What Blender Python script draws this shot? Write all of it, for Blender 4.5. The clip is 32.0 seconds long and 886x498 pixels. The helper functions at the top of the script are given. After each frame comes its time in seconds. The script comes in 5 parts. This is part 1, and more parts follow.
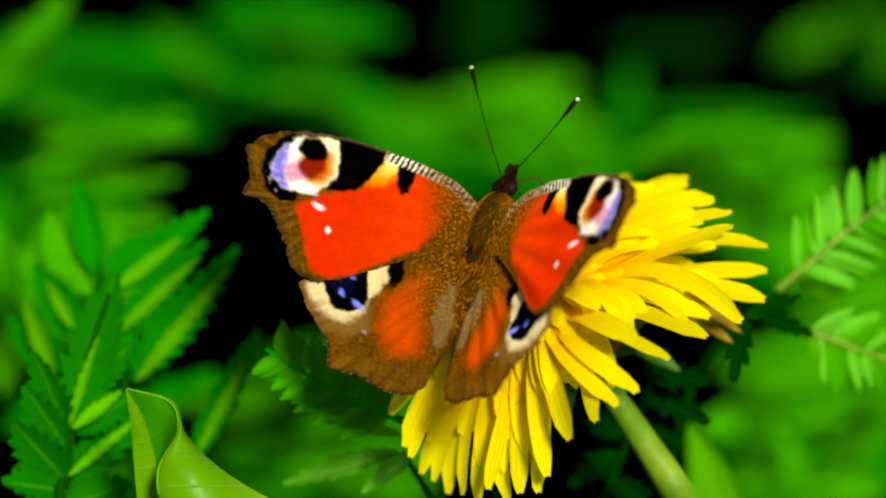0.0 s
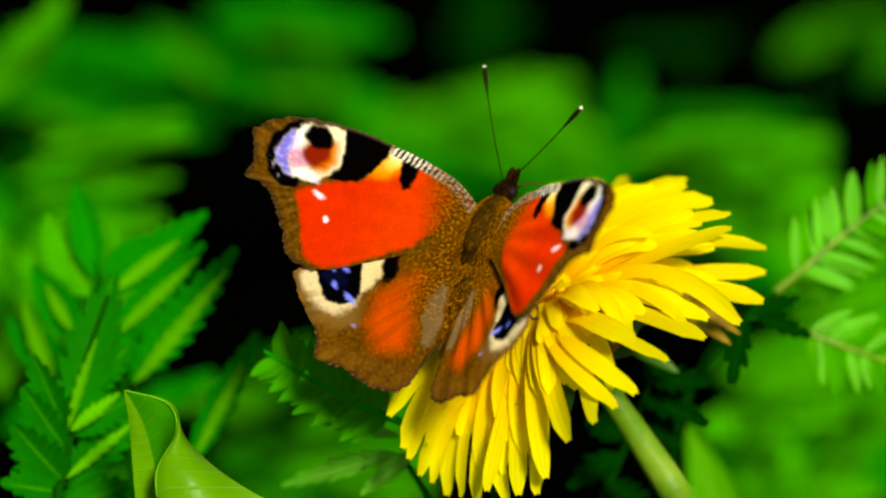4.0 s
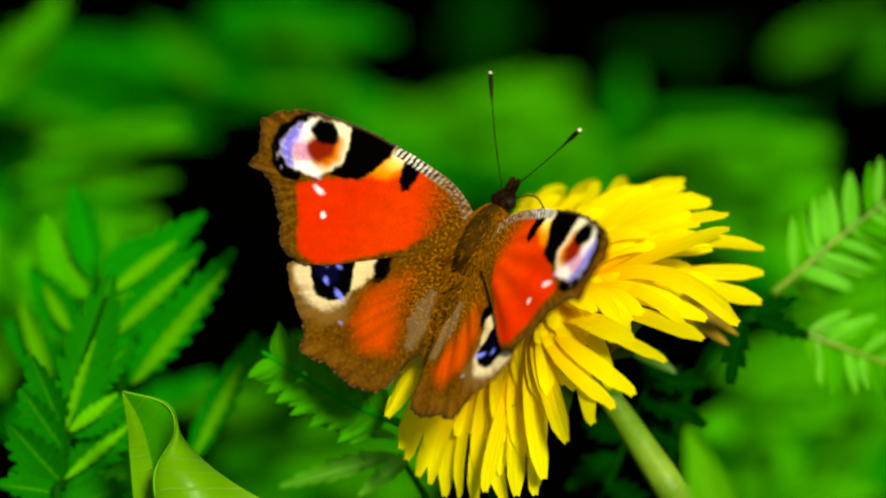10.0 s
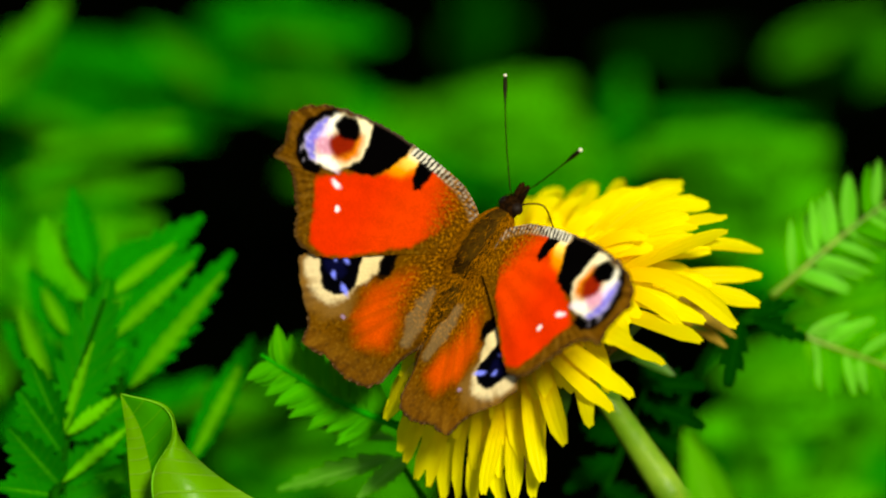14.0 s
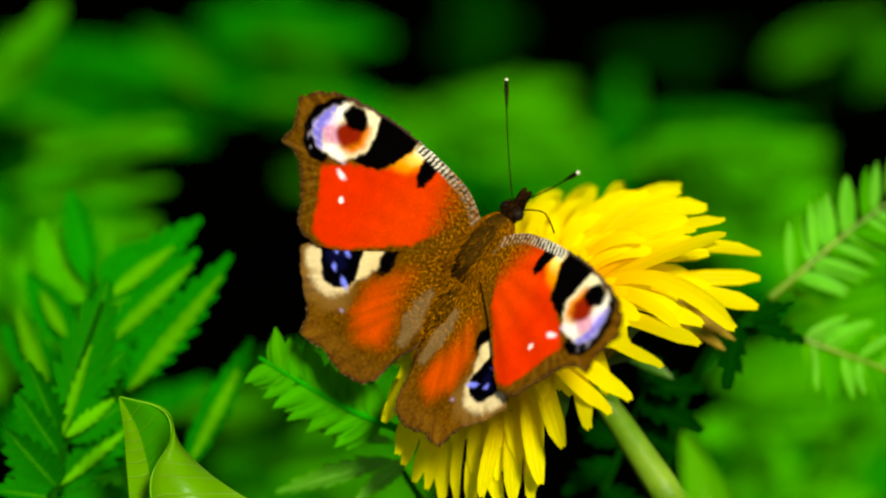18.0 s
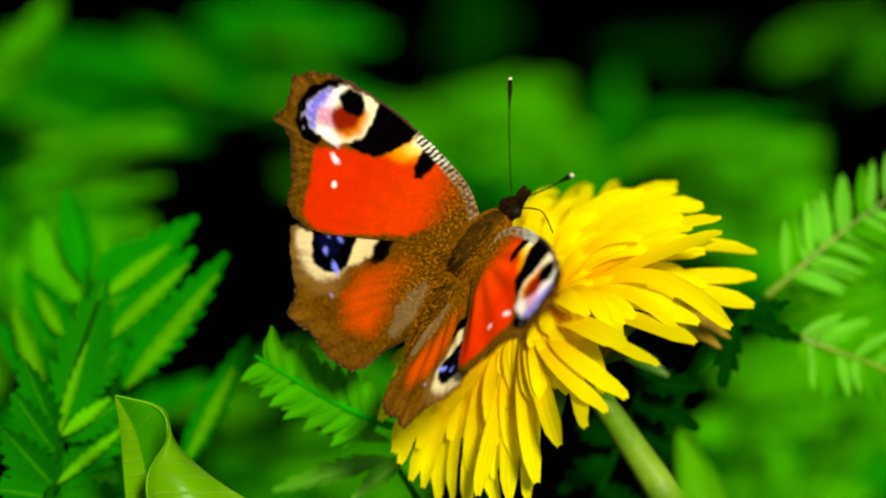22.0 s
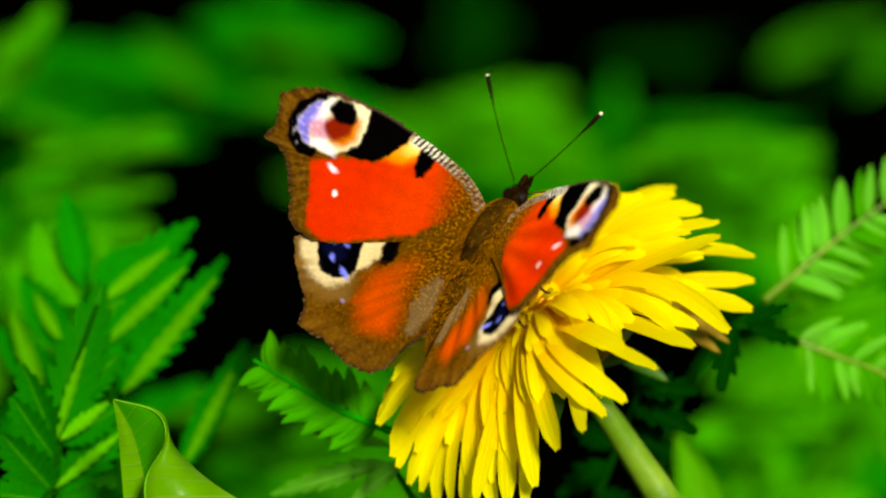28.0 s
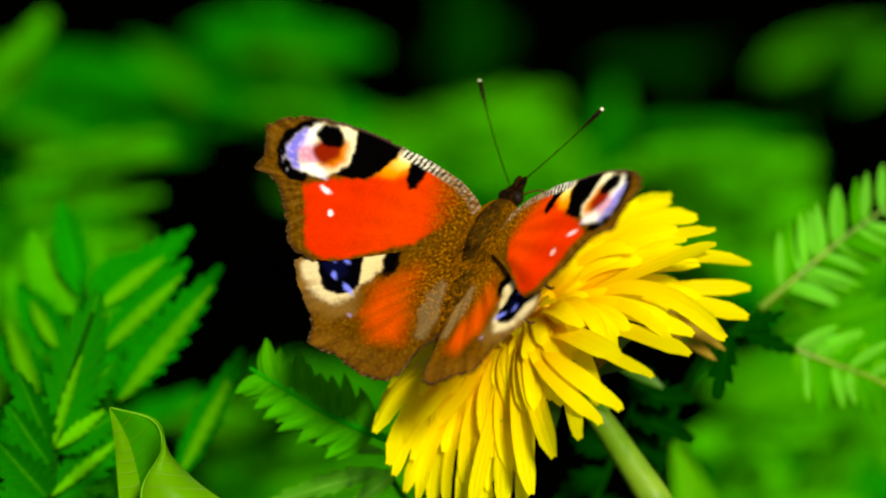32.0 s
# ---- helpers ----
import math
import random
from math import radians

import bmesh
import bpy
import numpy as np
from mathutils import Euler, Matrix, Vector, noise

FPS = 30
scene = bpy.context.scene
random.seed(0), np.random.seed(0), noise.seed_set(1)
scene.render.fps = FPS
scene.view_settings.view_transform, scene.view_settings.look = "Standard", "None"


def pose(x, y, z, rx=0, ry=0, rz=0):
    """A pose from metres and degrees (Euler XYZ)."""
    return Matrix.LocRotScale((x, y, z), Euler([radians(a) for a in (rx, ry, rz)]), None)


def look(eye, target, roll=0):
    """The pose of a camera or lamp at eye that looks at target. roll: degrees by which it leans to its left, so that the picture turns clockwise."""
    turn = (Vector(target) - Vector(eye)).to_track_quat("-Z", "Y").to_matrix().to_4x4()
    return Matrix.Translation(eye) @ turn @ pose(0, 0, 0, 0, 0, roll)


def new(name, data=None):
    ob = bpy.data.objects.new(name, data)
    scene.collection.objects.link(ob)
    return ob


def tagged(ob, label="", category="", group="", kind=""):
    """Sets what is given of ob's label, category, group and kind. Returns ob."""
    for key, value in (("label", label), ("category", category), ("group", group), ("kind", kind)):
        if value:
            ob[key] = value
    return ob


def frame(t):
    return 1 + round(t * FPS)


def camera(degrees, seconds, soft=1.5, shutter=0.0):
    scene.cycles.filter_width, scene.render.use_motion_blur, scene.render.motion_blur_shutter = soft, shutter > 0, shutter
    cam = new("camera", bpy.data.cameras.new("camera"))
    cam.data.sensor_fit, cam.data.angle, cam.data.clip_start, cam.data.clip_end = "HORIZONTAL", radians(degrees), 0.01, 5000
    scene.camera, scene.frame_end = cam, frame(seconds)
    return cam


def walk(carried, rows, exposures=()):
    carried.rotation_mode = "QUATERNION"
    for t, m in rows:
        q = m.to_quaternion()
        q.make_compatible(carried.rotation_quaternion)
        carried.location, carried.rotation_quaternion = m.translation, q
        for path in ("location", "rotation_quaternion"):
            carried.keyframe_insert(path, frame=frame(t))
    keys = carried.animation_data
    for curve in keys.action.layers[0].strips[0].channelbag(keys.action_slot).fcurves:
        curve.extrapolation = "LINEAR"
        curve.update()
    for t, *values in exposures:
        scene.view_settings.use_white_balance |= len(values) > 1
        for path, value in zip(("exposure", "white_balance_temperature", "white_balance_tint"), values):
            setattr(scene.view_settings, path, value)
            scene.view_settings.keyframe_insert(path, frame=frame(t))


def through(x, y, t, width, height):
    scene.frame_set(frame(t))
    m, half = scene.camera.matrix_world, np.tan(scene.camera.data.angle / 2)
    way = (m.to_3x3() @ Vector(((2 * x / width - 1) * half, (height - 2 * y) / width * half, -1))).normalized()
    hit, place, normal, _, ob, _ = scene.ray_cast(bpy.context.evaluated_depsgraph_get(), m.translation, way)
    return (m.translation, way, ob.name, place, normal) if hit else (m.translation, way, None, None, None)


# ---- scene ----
CENTRE = Vector((0.0, 0.0, 0.24))
EYE = CENTRE + Vector((0, -0.4 * math.cos(radians(22)), 0.4 * math.sin(radians(22))))
# The stage: millimetres to the right, upwards and towards the eye, from the middle of the field of view 0.4 m off.
STAGE = Matrix.Translation(CENTRE) @ look(EYE, CENTRE).to_3x3().to_4x4()


def st(x, y, z):
    return STAGE @ Vector((x / 1000, y / 1000, z / 1000))


def S(x, y, z, rx=0, ry=0, rz=0):
    return STAGE @ pose(x / 1000, y / 1000, z / 1000, rx, ry, rz)


def B(x, y, z, rx=0, ry=0, rz=0):
    """A pose in the butterfly's own space, from millimetres and degrees."""
    return pose(x / 1000, y / 1000, z / 1000, rx, ry, rz)


def spot(a, b, z):
    """A place by its bearing from the eye: a across and b down in steps of 1/5600, z mm nearer than the stage's middle."""
    d = (400 - z) / 5600
    return st((a - 784) * d, (441 - b) * d, z)


def aim(x, y):
    return look(EYE, st(x, y, 0))


# ---- camera ----
cam = camera(15.94, 32.0, soft=2.2)
cam.data.dof.use_dof = True
cam.data.dof.focus_distance = 0.398
cam.data.dof.aperture_fstop = 11.0
walk(cam, [
    (0, aim(-0, 0)), (0.5, aim(-0.03, -0.08)), (1, aim(-0, -0.08)), (1.5, aim(-0.06, -0.03)), (2, aim(-0.11, 0.03)), (2.5, aim(-0.14, 0.11)),
    (3, aim(-0.14, 0.19)), (3.5, aim(0.05, 0.22)), (5.5, aim(0.33, 0.22)), (6, aim(0.44, 0.19)), (6.5, aim(0.44, 0.14)), (7, aim(0.44, 0.11)),
    (7.5, aim(0.47, 0.11)), (8, aim(0.49, 0.11)), (8.5, aim(0.47, 0.14)), (9, aim(0.44, 0.19)), (9.5, aim(0.44, 0.25)), (10, aim(0.44, 0.33)),
    (10.5, aim(0.44, 0.41)), (11, aim(0.46, 0.44)), (11.5, aim(0.46, 0.47)), (12, aim(0.44, 0.52)), (12.5, aim(0.52, 0.58)), (13, aim(0.63, 0.63)),
    (13.5, aim(0.66, 0.66)), (14, aim(0.66, 0.66)), (14.5, aim(0.71, 0.69)), (16.5, aim(0.82, 0.77)), (17, aim(0.88, 0.85)), (17.5, aim(0.88, 0.91)),
    (18, aim(0.88, 0.99)), (18.5, aim(0.82, 1.07)), (19, aim(0.76, 1.07)), (19.5, aim(0.79, 0.99)), (20, aim(0.85, 0.88)), (20.5, aim(0.96, 0.77)),
    (21, aim(1.09, 0.71)), (21.5, aim(1.23, 0.74)), (22, aim(1.37, 0.8)), (22.5, aim(1.45, 0.88)), (23, aim(1.51, 0.99)), (23.5, aim(1.54, 1.1)),
    (24, aim(1.48, 1.18)), (24.5, aim(1.37, 1.21)), (25, aim(1.34, 1.18)), (25.5, aim(1.42, 1.15)), (27.5, aim(1.51, 1.21)), (28, aim(1.59, 1.31)),
    (28.5, aim(1.64, 1.42)), (29, aim(1.62, 1.51)), (29.5, aim(1.61, 1.56)), (30, aim(1.61, 1.64)), (30.5, aim(1.64, 1.75)), (31, aim(1.75, 1.89)),
    (31.5, aim(1.86, 2.08)), (32, aim(2.08, 2.29)),
], [(0, 0.40, 7600, 2), (32, 0.40, 7600, 2)])

# ---- light ----
SUN_WAY = (STAGE.to_3x3() @ Vector((0.27, 0.35, 0.90))).normalized()
sun = new("sun", bpy.data.lights.new("sun", "SUN"))
sun.data.energy, sun.data.angle, sun.data.color = 4.7, radians(11.0), (1.0, 0.97, 0.88)
sun.matrix_world = SUN_WAY.to_track_quat("Z", "Y").to_matrix().to_4x4()
world = bpy.data.worlds.new("sky")
scene.world = world
world.use_nodes = True
wn = world.node_tree
sky = wn.nodes.new("ShaderNodeTexSky")
sky.sky_type, sky.sun_disc = "NISHITA", False
sky.sun_elevation = math.asin(SUN_WAY.z)
sky.sun_rotation = math.atan2(SUN_WAY.x, SUN_WAY.y)
wn.links.new(sky.outputs[0], wn.nodes["Background"].inputs[0])
wn.nodes["Background"].inputs[1].default_value = 0.055

# ---- materials ----


def material(name):
    m = bpy.data.materials.new(name)
    m.use_nodes = True
    nt = m.node_tree
    return m, nt, nt.nodes["Principled BSDF"], nt.nodes["Material Output"]


def node(nt, kind, **inputs):
    n = nt.nodes.new(kind)
    for key, value in inputs.items():
        n.inputs[key.replace("_", " ")].default_value = value
    return n


def mix_colour(nt, fac, a, b, how="MIX"):
    n = nt.nodes.new("ShaderNodeMix")
    n.data_type, n.blend_type = "RGBA", how
    for socket, value in ((n.inputs[0], fac), (n.inputs[6], a), (n.inputs[7], b)):
        if hasattr(value, "links"):
            nt.links.new(value, socket)
        elif isinstance(value, (int, float)):
            socket.default_value = value
        else:
            socket.default_value = (*value, 1)
    return n.outputs[2]


def math_node(nt, how, a, b=0.0):
    n = nt.nodes.new("ShaderNodeMath")
    n.operation = how
    for socket, value in ((n.inputs[0], a), (n.inputs[1], b)):
        if hasattr(value, "links"):
            nt.links.new(value, socket)
        else:
            socket.default_value = value
    return n.outputs[0]


def attribute(nt, name):
    n = nt.nodes.new("ShaderNodeAttribute")
    n.attribute_name = name
    return n


def ramp(nt, fac, *stops):
    n = nt.nodes.new("ShaderNodeValToRGB")
    while len(n.color_ramp.elements) < len(stops):
        n.color_ramp.elements.new(0.5)
    for e, (at, c) in zip(n.color_ramp.elements, stops):
        e.position, e.color = at, (*c, 1) if not isinstance(c, (int, float)) else (c, c, c, 1)
    nt.links.new(fac, n.inputs[0])
    return n.outputs[0]


def noise_of(nt, scale, detail=4.0):
    co = nt.nodes.new("ShaderNodeTexCoord")
    n = node(nt, "ShaderNodeTexNoise", Scale=scale, Detail=detail)
    nt.links.new(co.outputs["Object"], n.inputs["Vector"])
    return n.outputs[0]


def bump(nt, height, bsdf, strength, distance):
    n = node(nt, "ShaderNodeBump", Strength=strength, Distance=distance)
    nt.links.new(height, n.inputs["Height"])
    nt.links.new(n.outputs[0], bsdf.inputs["Normal"])
    return n


def leaf_material(name, colour, pale, rough=0.5, through=0.35, veins=9.0, rib_width=0.055, spec=0.02, vein_share=0.45):
    """A leaf: blade mottled in large patches and small ones, a paler midrib and side veins, light that shines through."""
    m, nt, bsdf, out = material(name)
    side, along = attribute(nt, "side").outputs["Fac"], attribute(nt, "along").outputs["Fac"]
    aside = math_node(nt, "ABSOLUTE", side)
    rib = math_node(nt, "LESS_THAN", aside, rib_width)
    skew = math_node(nt, "SUBTRACT", math_node(nt, "MULTIPLY", along, veins), math_node(nt, "MULTIPLY", aside, 1.6))
    wave = math_node(nt, "ABSOLUTE", math_node(nt, "SUBTRACT", math_node(nt, "FRACT", skew), 0.5))
    vein = ramp(nt, wave, (0.0, 0.0), (0.43, 0.0), (0.5, 1.0))
    mottle = ramp(nt, noise_of(nt, 90.0), (0.3, 0.0), (0.7, 1.0))
    fine = noise_of(nt, 900.0, 2.0)
    dark = tuple(c * 0.62 for c in colour)
    base = mix_colour(nt, mottle, dark, colour)
    patch = ramp(nt, noise_of(nt, 26.0, 3.0), (0.40, 1.0), (0.58, 0.0))
    base = mix_colour(nt, math_node(nt, "MULTIPLY", patch, 0.42), base, tuple(c * 0.4 for c in colour))
    glow = ramp(nt, noise_of(nt, 41.0, 2.0), (0.56, 0.0), (0.72, 1.0))
    base = mix_colour(nt, math_node(nt, "MULTIPLY", glow, 0.55), base, pale)
    base = mix_colour(nt, math_node(nt, "MULTIPLY", vein, vein_share), base, pale)
    base = mix_colour(nt, math_node(nt, "MULTIPLY", rib, 0.8), base, pale)
    info = nt.nodes.new("ShaderNodeObjectInfo")
    base = mix_colour(nt, math_node(nt, "MULTIPLY", info.outputs["Random"], 0.35), base, tuple(c * 0.5 for c in colour))
    nt.links.new(base, bsdf.inputs["Base Color"])
    bsdf.inputs["Roughness"].default_value = rough
    bsdf.inputs["Specular IOR Level"].default_value = spec
    height = math_node(nt, "SUBTRACT", math_node(nt, "MULTIPLY", fine, 0.4), math_node(nt, "ADD", math_node(nt, "MULTIPLY", vein, 2.0 * vein_share), rib))
    bump(nt, height, bsdf, 0.6, 0.0003)
    shine = node(nt, "ShaderNodeBsdfTranslucent")
    nt.links.new(mix_colour(nt, 0.6, base, pale), shine.inputs["Color"])
    blend = node(nt, "ShaderNodeMixShader", Fac=through)
    nt.links.new(bsdf.outputs[0], blend.inputs[1])
    nt.links.new(shine.outputs[0], blend.inputs[2])
    nt.links.new(blend.outputs[0], out.inputs[0])
    return m


def plain_material(name, a, b, scale, rough=0.6, through=0.0, relief=0.0, spec=0.3):
    """A mottled surface between two colours."""
    m, nt, bsdf, out = material(name)
    mottle = ramp(nt, noise_of(nt, scale, 6.0), (0.32, 0.0), (0.68, 1.0))
    base = mix_colour(nt, mottle, a, b)
    nt.links.new(base, bsdf.inputs["Base Color"])
    bsdf.inputs["Roughness"].default_value = rough
    bsdf.inputs["Specular IOR Level"].default_value = spec
    if relief:
        bump(nt, noise_of(nt, scale * 4, 3.0), bsdf, 0.5, relief)
    if through:
        shine = node(nt, "ShaderNodeBsdfTranslucent")
        nt.links.new(base, shine.inputs["Color"])
        blend = node(nt, "ShaderNodeMixShader", Fac=through)
        nt.links.new(bsdf.outputs[0], blend.inputs[1])
        nt.links.new(shine.outputs[0], blend.inputs[2])
        nt.links.new(blend.outputs[0], out.inputs[0])
    return m


def petal_material():
    m, nt, bsdf, out = material("petal_yellow")
    along, side = attribute(nt, "along").outputs["Fac"], attribute(nt, "side").outputs["Fac"]
    base = ramp(nt, along, (0.0, (0.93, 0.50, 0.0)), (0.45, (0.96, 0.69, 0.0)), (0.9, (0.98, 0.92, 0.0)))
    info = nt.nodes.new("ShaderNodeObjectInfo")
    base = mix_colour(nt, math_node(nt, "MULTIPLY", info.outputs["Random"], 0.28), base, (0.95, 0.70, 0.0))
    ridge = math_node(nt, "SINE", math_node(nt, "MULTIPLY", side, 11.0))
    streak = ramp(nt, noise_of(nt, 400.0, 3.0), (0.3, 0.0), (0.75, 1.0))
    base = mix_colour(nt, math_node(nt, "MULTIPLY", streak, 0.14), base, (0.92, 0.6, 0.0))
    nt.links.new(base, bsdf.inputs["Base Color"])
    bsdf.inputs["Roughness"].default_value = 0.55
    bsdf.inputs["Specular IOR Level"].default_value = 0.15
    bump(nt, ridge, bsdf, 0.18, 0.0001)
    shine = node(nt, "ShaderNodeBsdfTranslucent")
    nt.links.new(base, shine.inputs["Color"])
    blend = node(nt, "ShaderNodeMixShader", Fac=0.58)
    nt.links.new(bsdf.outputs[0], blend.inputs[1])
    nt.links.new(shine.outputs[0], blend.inputs[2])
    nt.links.new(blend.outputs[0], out.inputs[0])
    return m


def wing_material():
    """Scales in the colours of the wing's pattern, with a fine grain and raised veins."""
    m, nt, bsdf, out = material("wing_scales")
    colour = attribute(nt, "pattern").outputs["Color"]
    fine = noise_of(nt, 5200.0, 2.0)
    coarse = noise_of(nt, 500.0, 3.0)
    colour = mix_colour(nt, 0.34, colour, ramp(nt, fine, (0.25, 0.35), (0.75, 1.5)), "MULTIPLY")
    colour = mix_colour(nt, 0.2, colour, ramp(nt, coarse, (0.3, 0.55), (0.7, 1.3)), "MULTIPLY")
    nt.links.new(colour, bsdf.inputs["Base Color"])
    bsdf.inputs["Roughness"].default_value = 0.8
    bsdf.inputs["Diffuse Roughness"].default_value = 1.0
    bsdf.inputs["Specular IOR Level"].default_value = 0.0
    bump(nt, fine, bsdf, 0.35, 0.0001)
    return m


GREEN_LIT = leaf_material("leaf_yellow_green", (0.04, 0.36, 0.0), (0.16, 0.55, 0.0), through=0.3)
GREEN_MID = leaf_material("leaf_green", (0.0, 0.285, 0.0), (0.004, 0.42, 0.0), through=0.4, spec=0.0)
GREEN_SOFT = leaf_material("leaf_soft_green", (0.03, 0.29, 0.0), (0.08, 0.40, 0.0), through=0.35, spec=0.0)
GREEN_LIME = leaf_material("leaf_lime_green", (0.052, 0.44, 0.0), (0.11, 0.55, 0.0), through=0.35, spec=0.0)
GREEN_DEEP = leaf_material("leaf_deep_green", (0.0, 0.18, 0.0), (0.05, 0.34, 0.0), through=0.2, rib_width=0.05)
# near-black green; on the lobed leaves it paints the shade under the flower
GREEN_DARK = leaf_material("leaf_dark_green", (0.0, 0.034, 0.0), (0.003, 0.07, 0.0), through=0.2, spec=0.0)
# pale green, also laid in strips as painted sunlight on the serrated leaflets
GREEN_PALE = leaf_material("leaf_pale_green", (0.085, 0.44, 0.004), (0.20, 0.58, 0.03), through=0.3)
GREEN_CURLED = leaf_material("leaf_yellowish_veined", (0.15, 0.44, 0.004), (0.36, 0.64, 0.09), rough=0.35, spec=0.12, veins=14.0, vein_share=0.32)
GREEN_FEATHER = leaf_material("leaf_whitish_green", (0.12, 0.58, 0.02), (0.34, 0.76, 0.12), rough=0.45, spec=0.06)
STALK = plain_material("stalk_green", (0.065, 0.18, 0.003), (0.18, 0.32, 0.02), 160.0, 0.45, 0.15, 0.0002)
BRACT = plain_material("bract_green", (0.02, 0.1, 0.004), (0.07, 0.17, 0.01), 300.0, 0.5, 0.1, 0.0002)
BRACT_DRY = plain_material("bract_brownish", (0.2, 0.13, 0.01), (0.4, 0.26, 0.01), 300.0, 0.6, 0.2, 0.0002)
# far below any real soil: the deep shade between the weeds is in this colour
SOIL = plain_material("soil_shade_black", (0.0001, 0.0002, 0.00005), (0.0003, 0.0005, 0.0001), 30.0, 1.0, 0.0, 0.004, 0.0)
PETAL = petal_material()
FLORET = plain_material("floret_orange", (0.8, 0.42, 0.0), (0.85, 0.55, 0.0), 500.0, 0.6, 0.2)
WING = wing_material()
FUR = plain_material("fur_brown", (0.018, 0.008, 0.0003), (0.060, 0.027, 0.001), 900.0, 0.8, 0.0, 0.0002, 0.03)
FUR_GOLD = plain_material("hair_golden", (0.05, 0.015, 0.0), (0.46, 0.17, 0.002), 2400.0, 0.8, 0.15, 0.0, 0.0)
DARK_HAIR = plain_material("hair_dark", (0.004, 0.002, 0.0005), (0.022, 0.008, 0.001), 1500.0, 0.8, 0.0, 0.0002, 0.02)
CHITIN = plain_material("chitin_black", (0.003, 0.002, 0.001), (0.012, 0.006, 0.002), 1200.0, 0.6, 0.0, 0.0, 0.05)
CHITIN_BROWN = plain_material("chitin_brown", (0.035, 0.012, 0.003), (0.09, 0.03, 0.006), 1200.0, 0.5, 0.0, 0.0, 0.2)
EYE_DARK = plain_material("compound_eye", (0.004, 0.002, 0.001), (0.012, 0.006, 0.003), 1500.0, 0.6, 0.0, 0.0, 0.1)
PALE_TIP = plain_material("club_tip_pale", (0.7, 0.66, 0.45), (0.85, 0.82, 0.65), 900.0, 0.5)

VIEW = STAGE.to_3x3() @ Vector((0, 0, 1))
UPWARD = STAGE.to_3x3() @ Vector((0, 1, 0))
RIGHT = STAGE.to_3x3() @ Vector((1, 0, 0))

# ---- building helpers ----
HOME = {}


def thing(name, at, label, category, group=""):
    ob = new(name)
    ob.empty_display_size = 0.01
    ob.location = at
    HOME[ob.name] = Vector(at)
    return tagged(ob, label, category, group)


def part(name, bm, mat, parent, label=""):
    """Links a bmesh, built in the world's space, as one mesh under a thing or a part."""
    home = HOME.get(parent.name, Vector())
    bm.transform(Matrix.Translation(-home))
    me = bpy.data.meshes.new(name)
    bm.to_mesh(me)
    bm.free()
    me.polygons.foreach_set("use_smooth", [True] * len(me.polygons))
    me.materials.append(mat)
    ob = new(name, me)
    ob.parent = parent
    HOME[ob.name] = home
    return tagged(ob, label)


def tube(bm, points, radii, sides=8):
    """A tapered tube along points, closed at both ends."""
    rings = []
    for i, p in enumerate(points):
        way = (points[min(i + 1, len(points) - 1)] - points[max(i - 1, 0)]).normalized()
        u = way.orthogonal().normalized() if not rings else (u - way * u.dot(way)).normalized()
        v = way.cross(u)
        rings.append([bm.verts.new(p + radii[i] * (math.cos(a) * u + math.sin(a) * v))
                      for a in (2 * math.pi * k / sides for k in range(sides))])
    for r, s in zip(rings, rings[1:]):
        for k in range(sides):
            bm.faces.new((r[k], r[(k + 1) % sides], s[(k + 1) % sides], s[k]))
    bm.faces.new(rings[0][::-1])
    bm.faces.new(rings[-1])


def bent(points, steps):
    """A smooth line through points."""
    out = []
    for i in range(len(points) - 1):
        a, b = points[max(i - 1, 0)], points[min(i + 2, len(points) - 1)]
        p, q = points[i], points[i + 1]
        for k in range(steps):
            t = k / steps
            out.append(0.5 * (2 * p + (q - a) * t + (2 * a - 5 * p + 4 * q - b) * t * t + (3 * p - a - 3 * q + b) * t ** 3))
    return out + [points[-1]]


def blade(bm, base, tip, width, face, sag=0.0, fold=0.25, teeth=0, seg=14, belly=0.8, curl=0.0, across=2, notch=0.72):
    """A leaf blade from base to tip that faces the way 'face': folded along its midrib, sagging, with toothed margins."""
    side_layer = bm.verts.layers.float.get("side") or bm.verts.layers.float.new("side")
    along_layer = bm.verts.layers.float.get("along") or bm.verts.layers.float.new("along")
    way = tip - base
    length = way.length
    way.normalize()
    aside = way.cross(face).normalized()
    up = aside.cross(way).normalized()
    rows, sizes = [], [random.uniform(0.75, 1.15) for _ in range(teeth + 1)]
    for i in range(seg + 1):
        t = i / seg
        w = max(math.sin(math.pi * t ** belly) ** 0.75, 0.0) * width / 2 + length * 0.004
        lobe = 0.0
        if teeth and 0 < i < seg:
            lobe = (teeth * t % 1.0) ** 0.8 * sizes[int(teeth * t)]
            w *= notch + (1 - notch) * lobe
        middle = base + way * (length * t) + up * (-sag * length * t * t)
        row = []
        for j in range(-across, across + 1):
            s = j / across
            turn = curl * t * max(s, 0.0)
            lift = abs(s) * w * fold + w * abs(s) * math.sin(turn)
            v = bm.verts.new(middle + aside * (s * w * math.cos(turn)) + up * lift
                             + way * (0.3 * lobe * abs(s) * length / max(teeth, 1)))
            v[side_layer], v[along_layer] = s, t
            row.append(v)
        rows.append(row)
    for r, q in zip(rows, rows[1:]):
        for j in range(2 * across):
            bm.faces.new((r[j], r[j + 1], q[j + 1], q[j]))

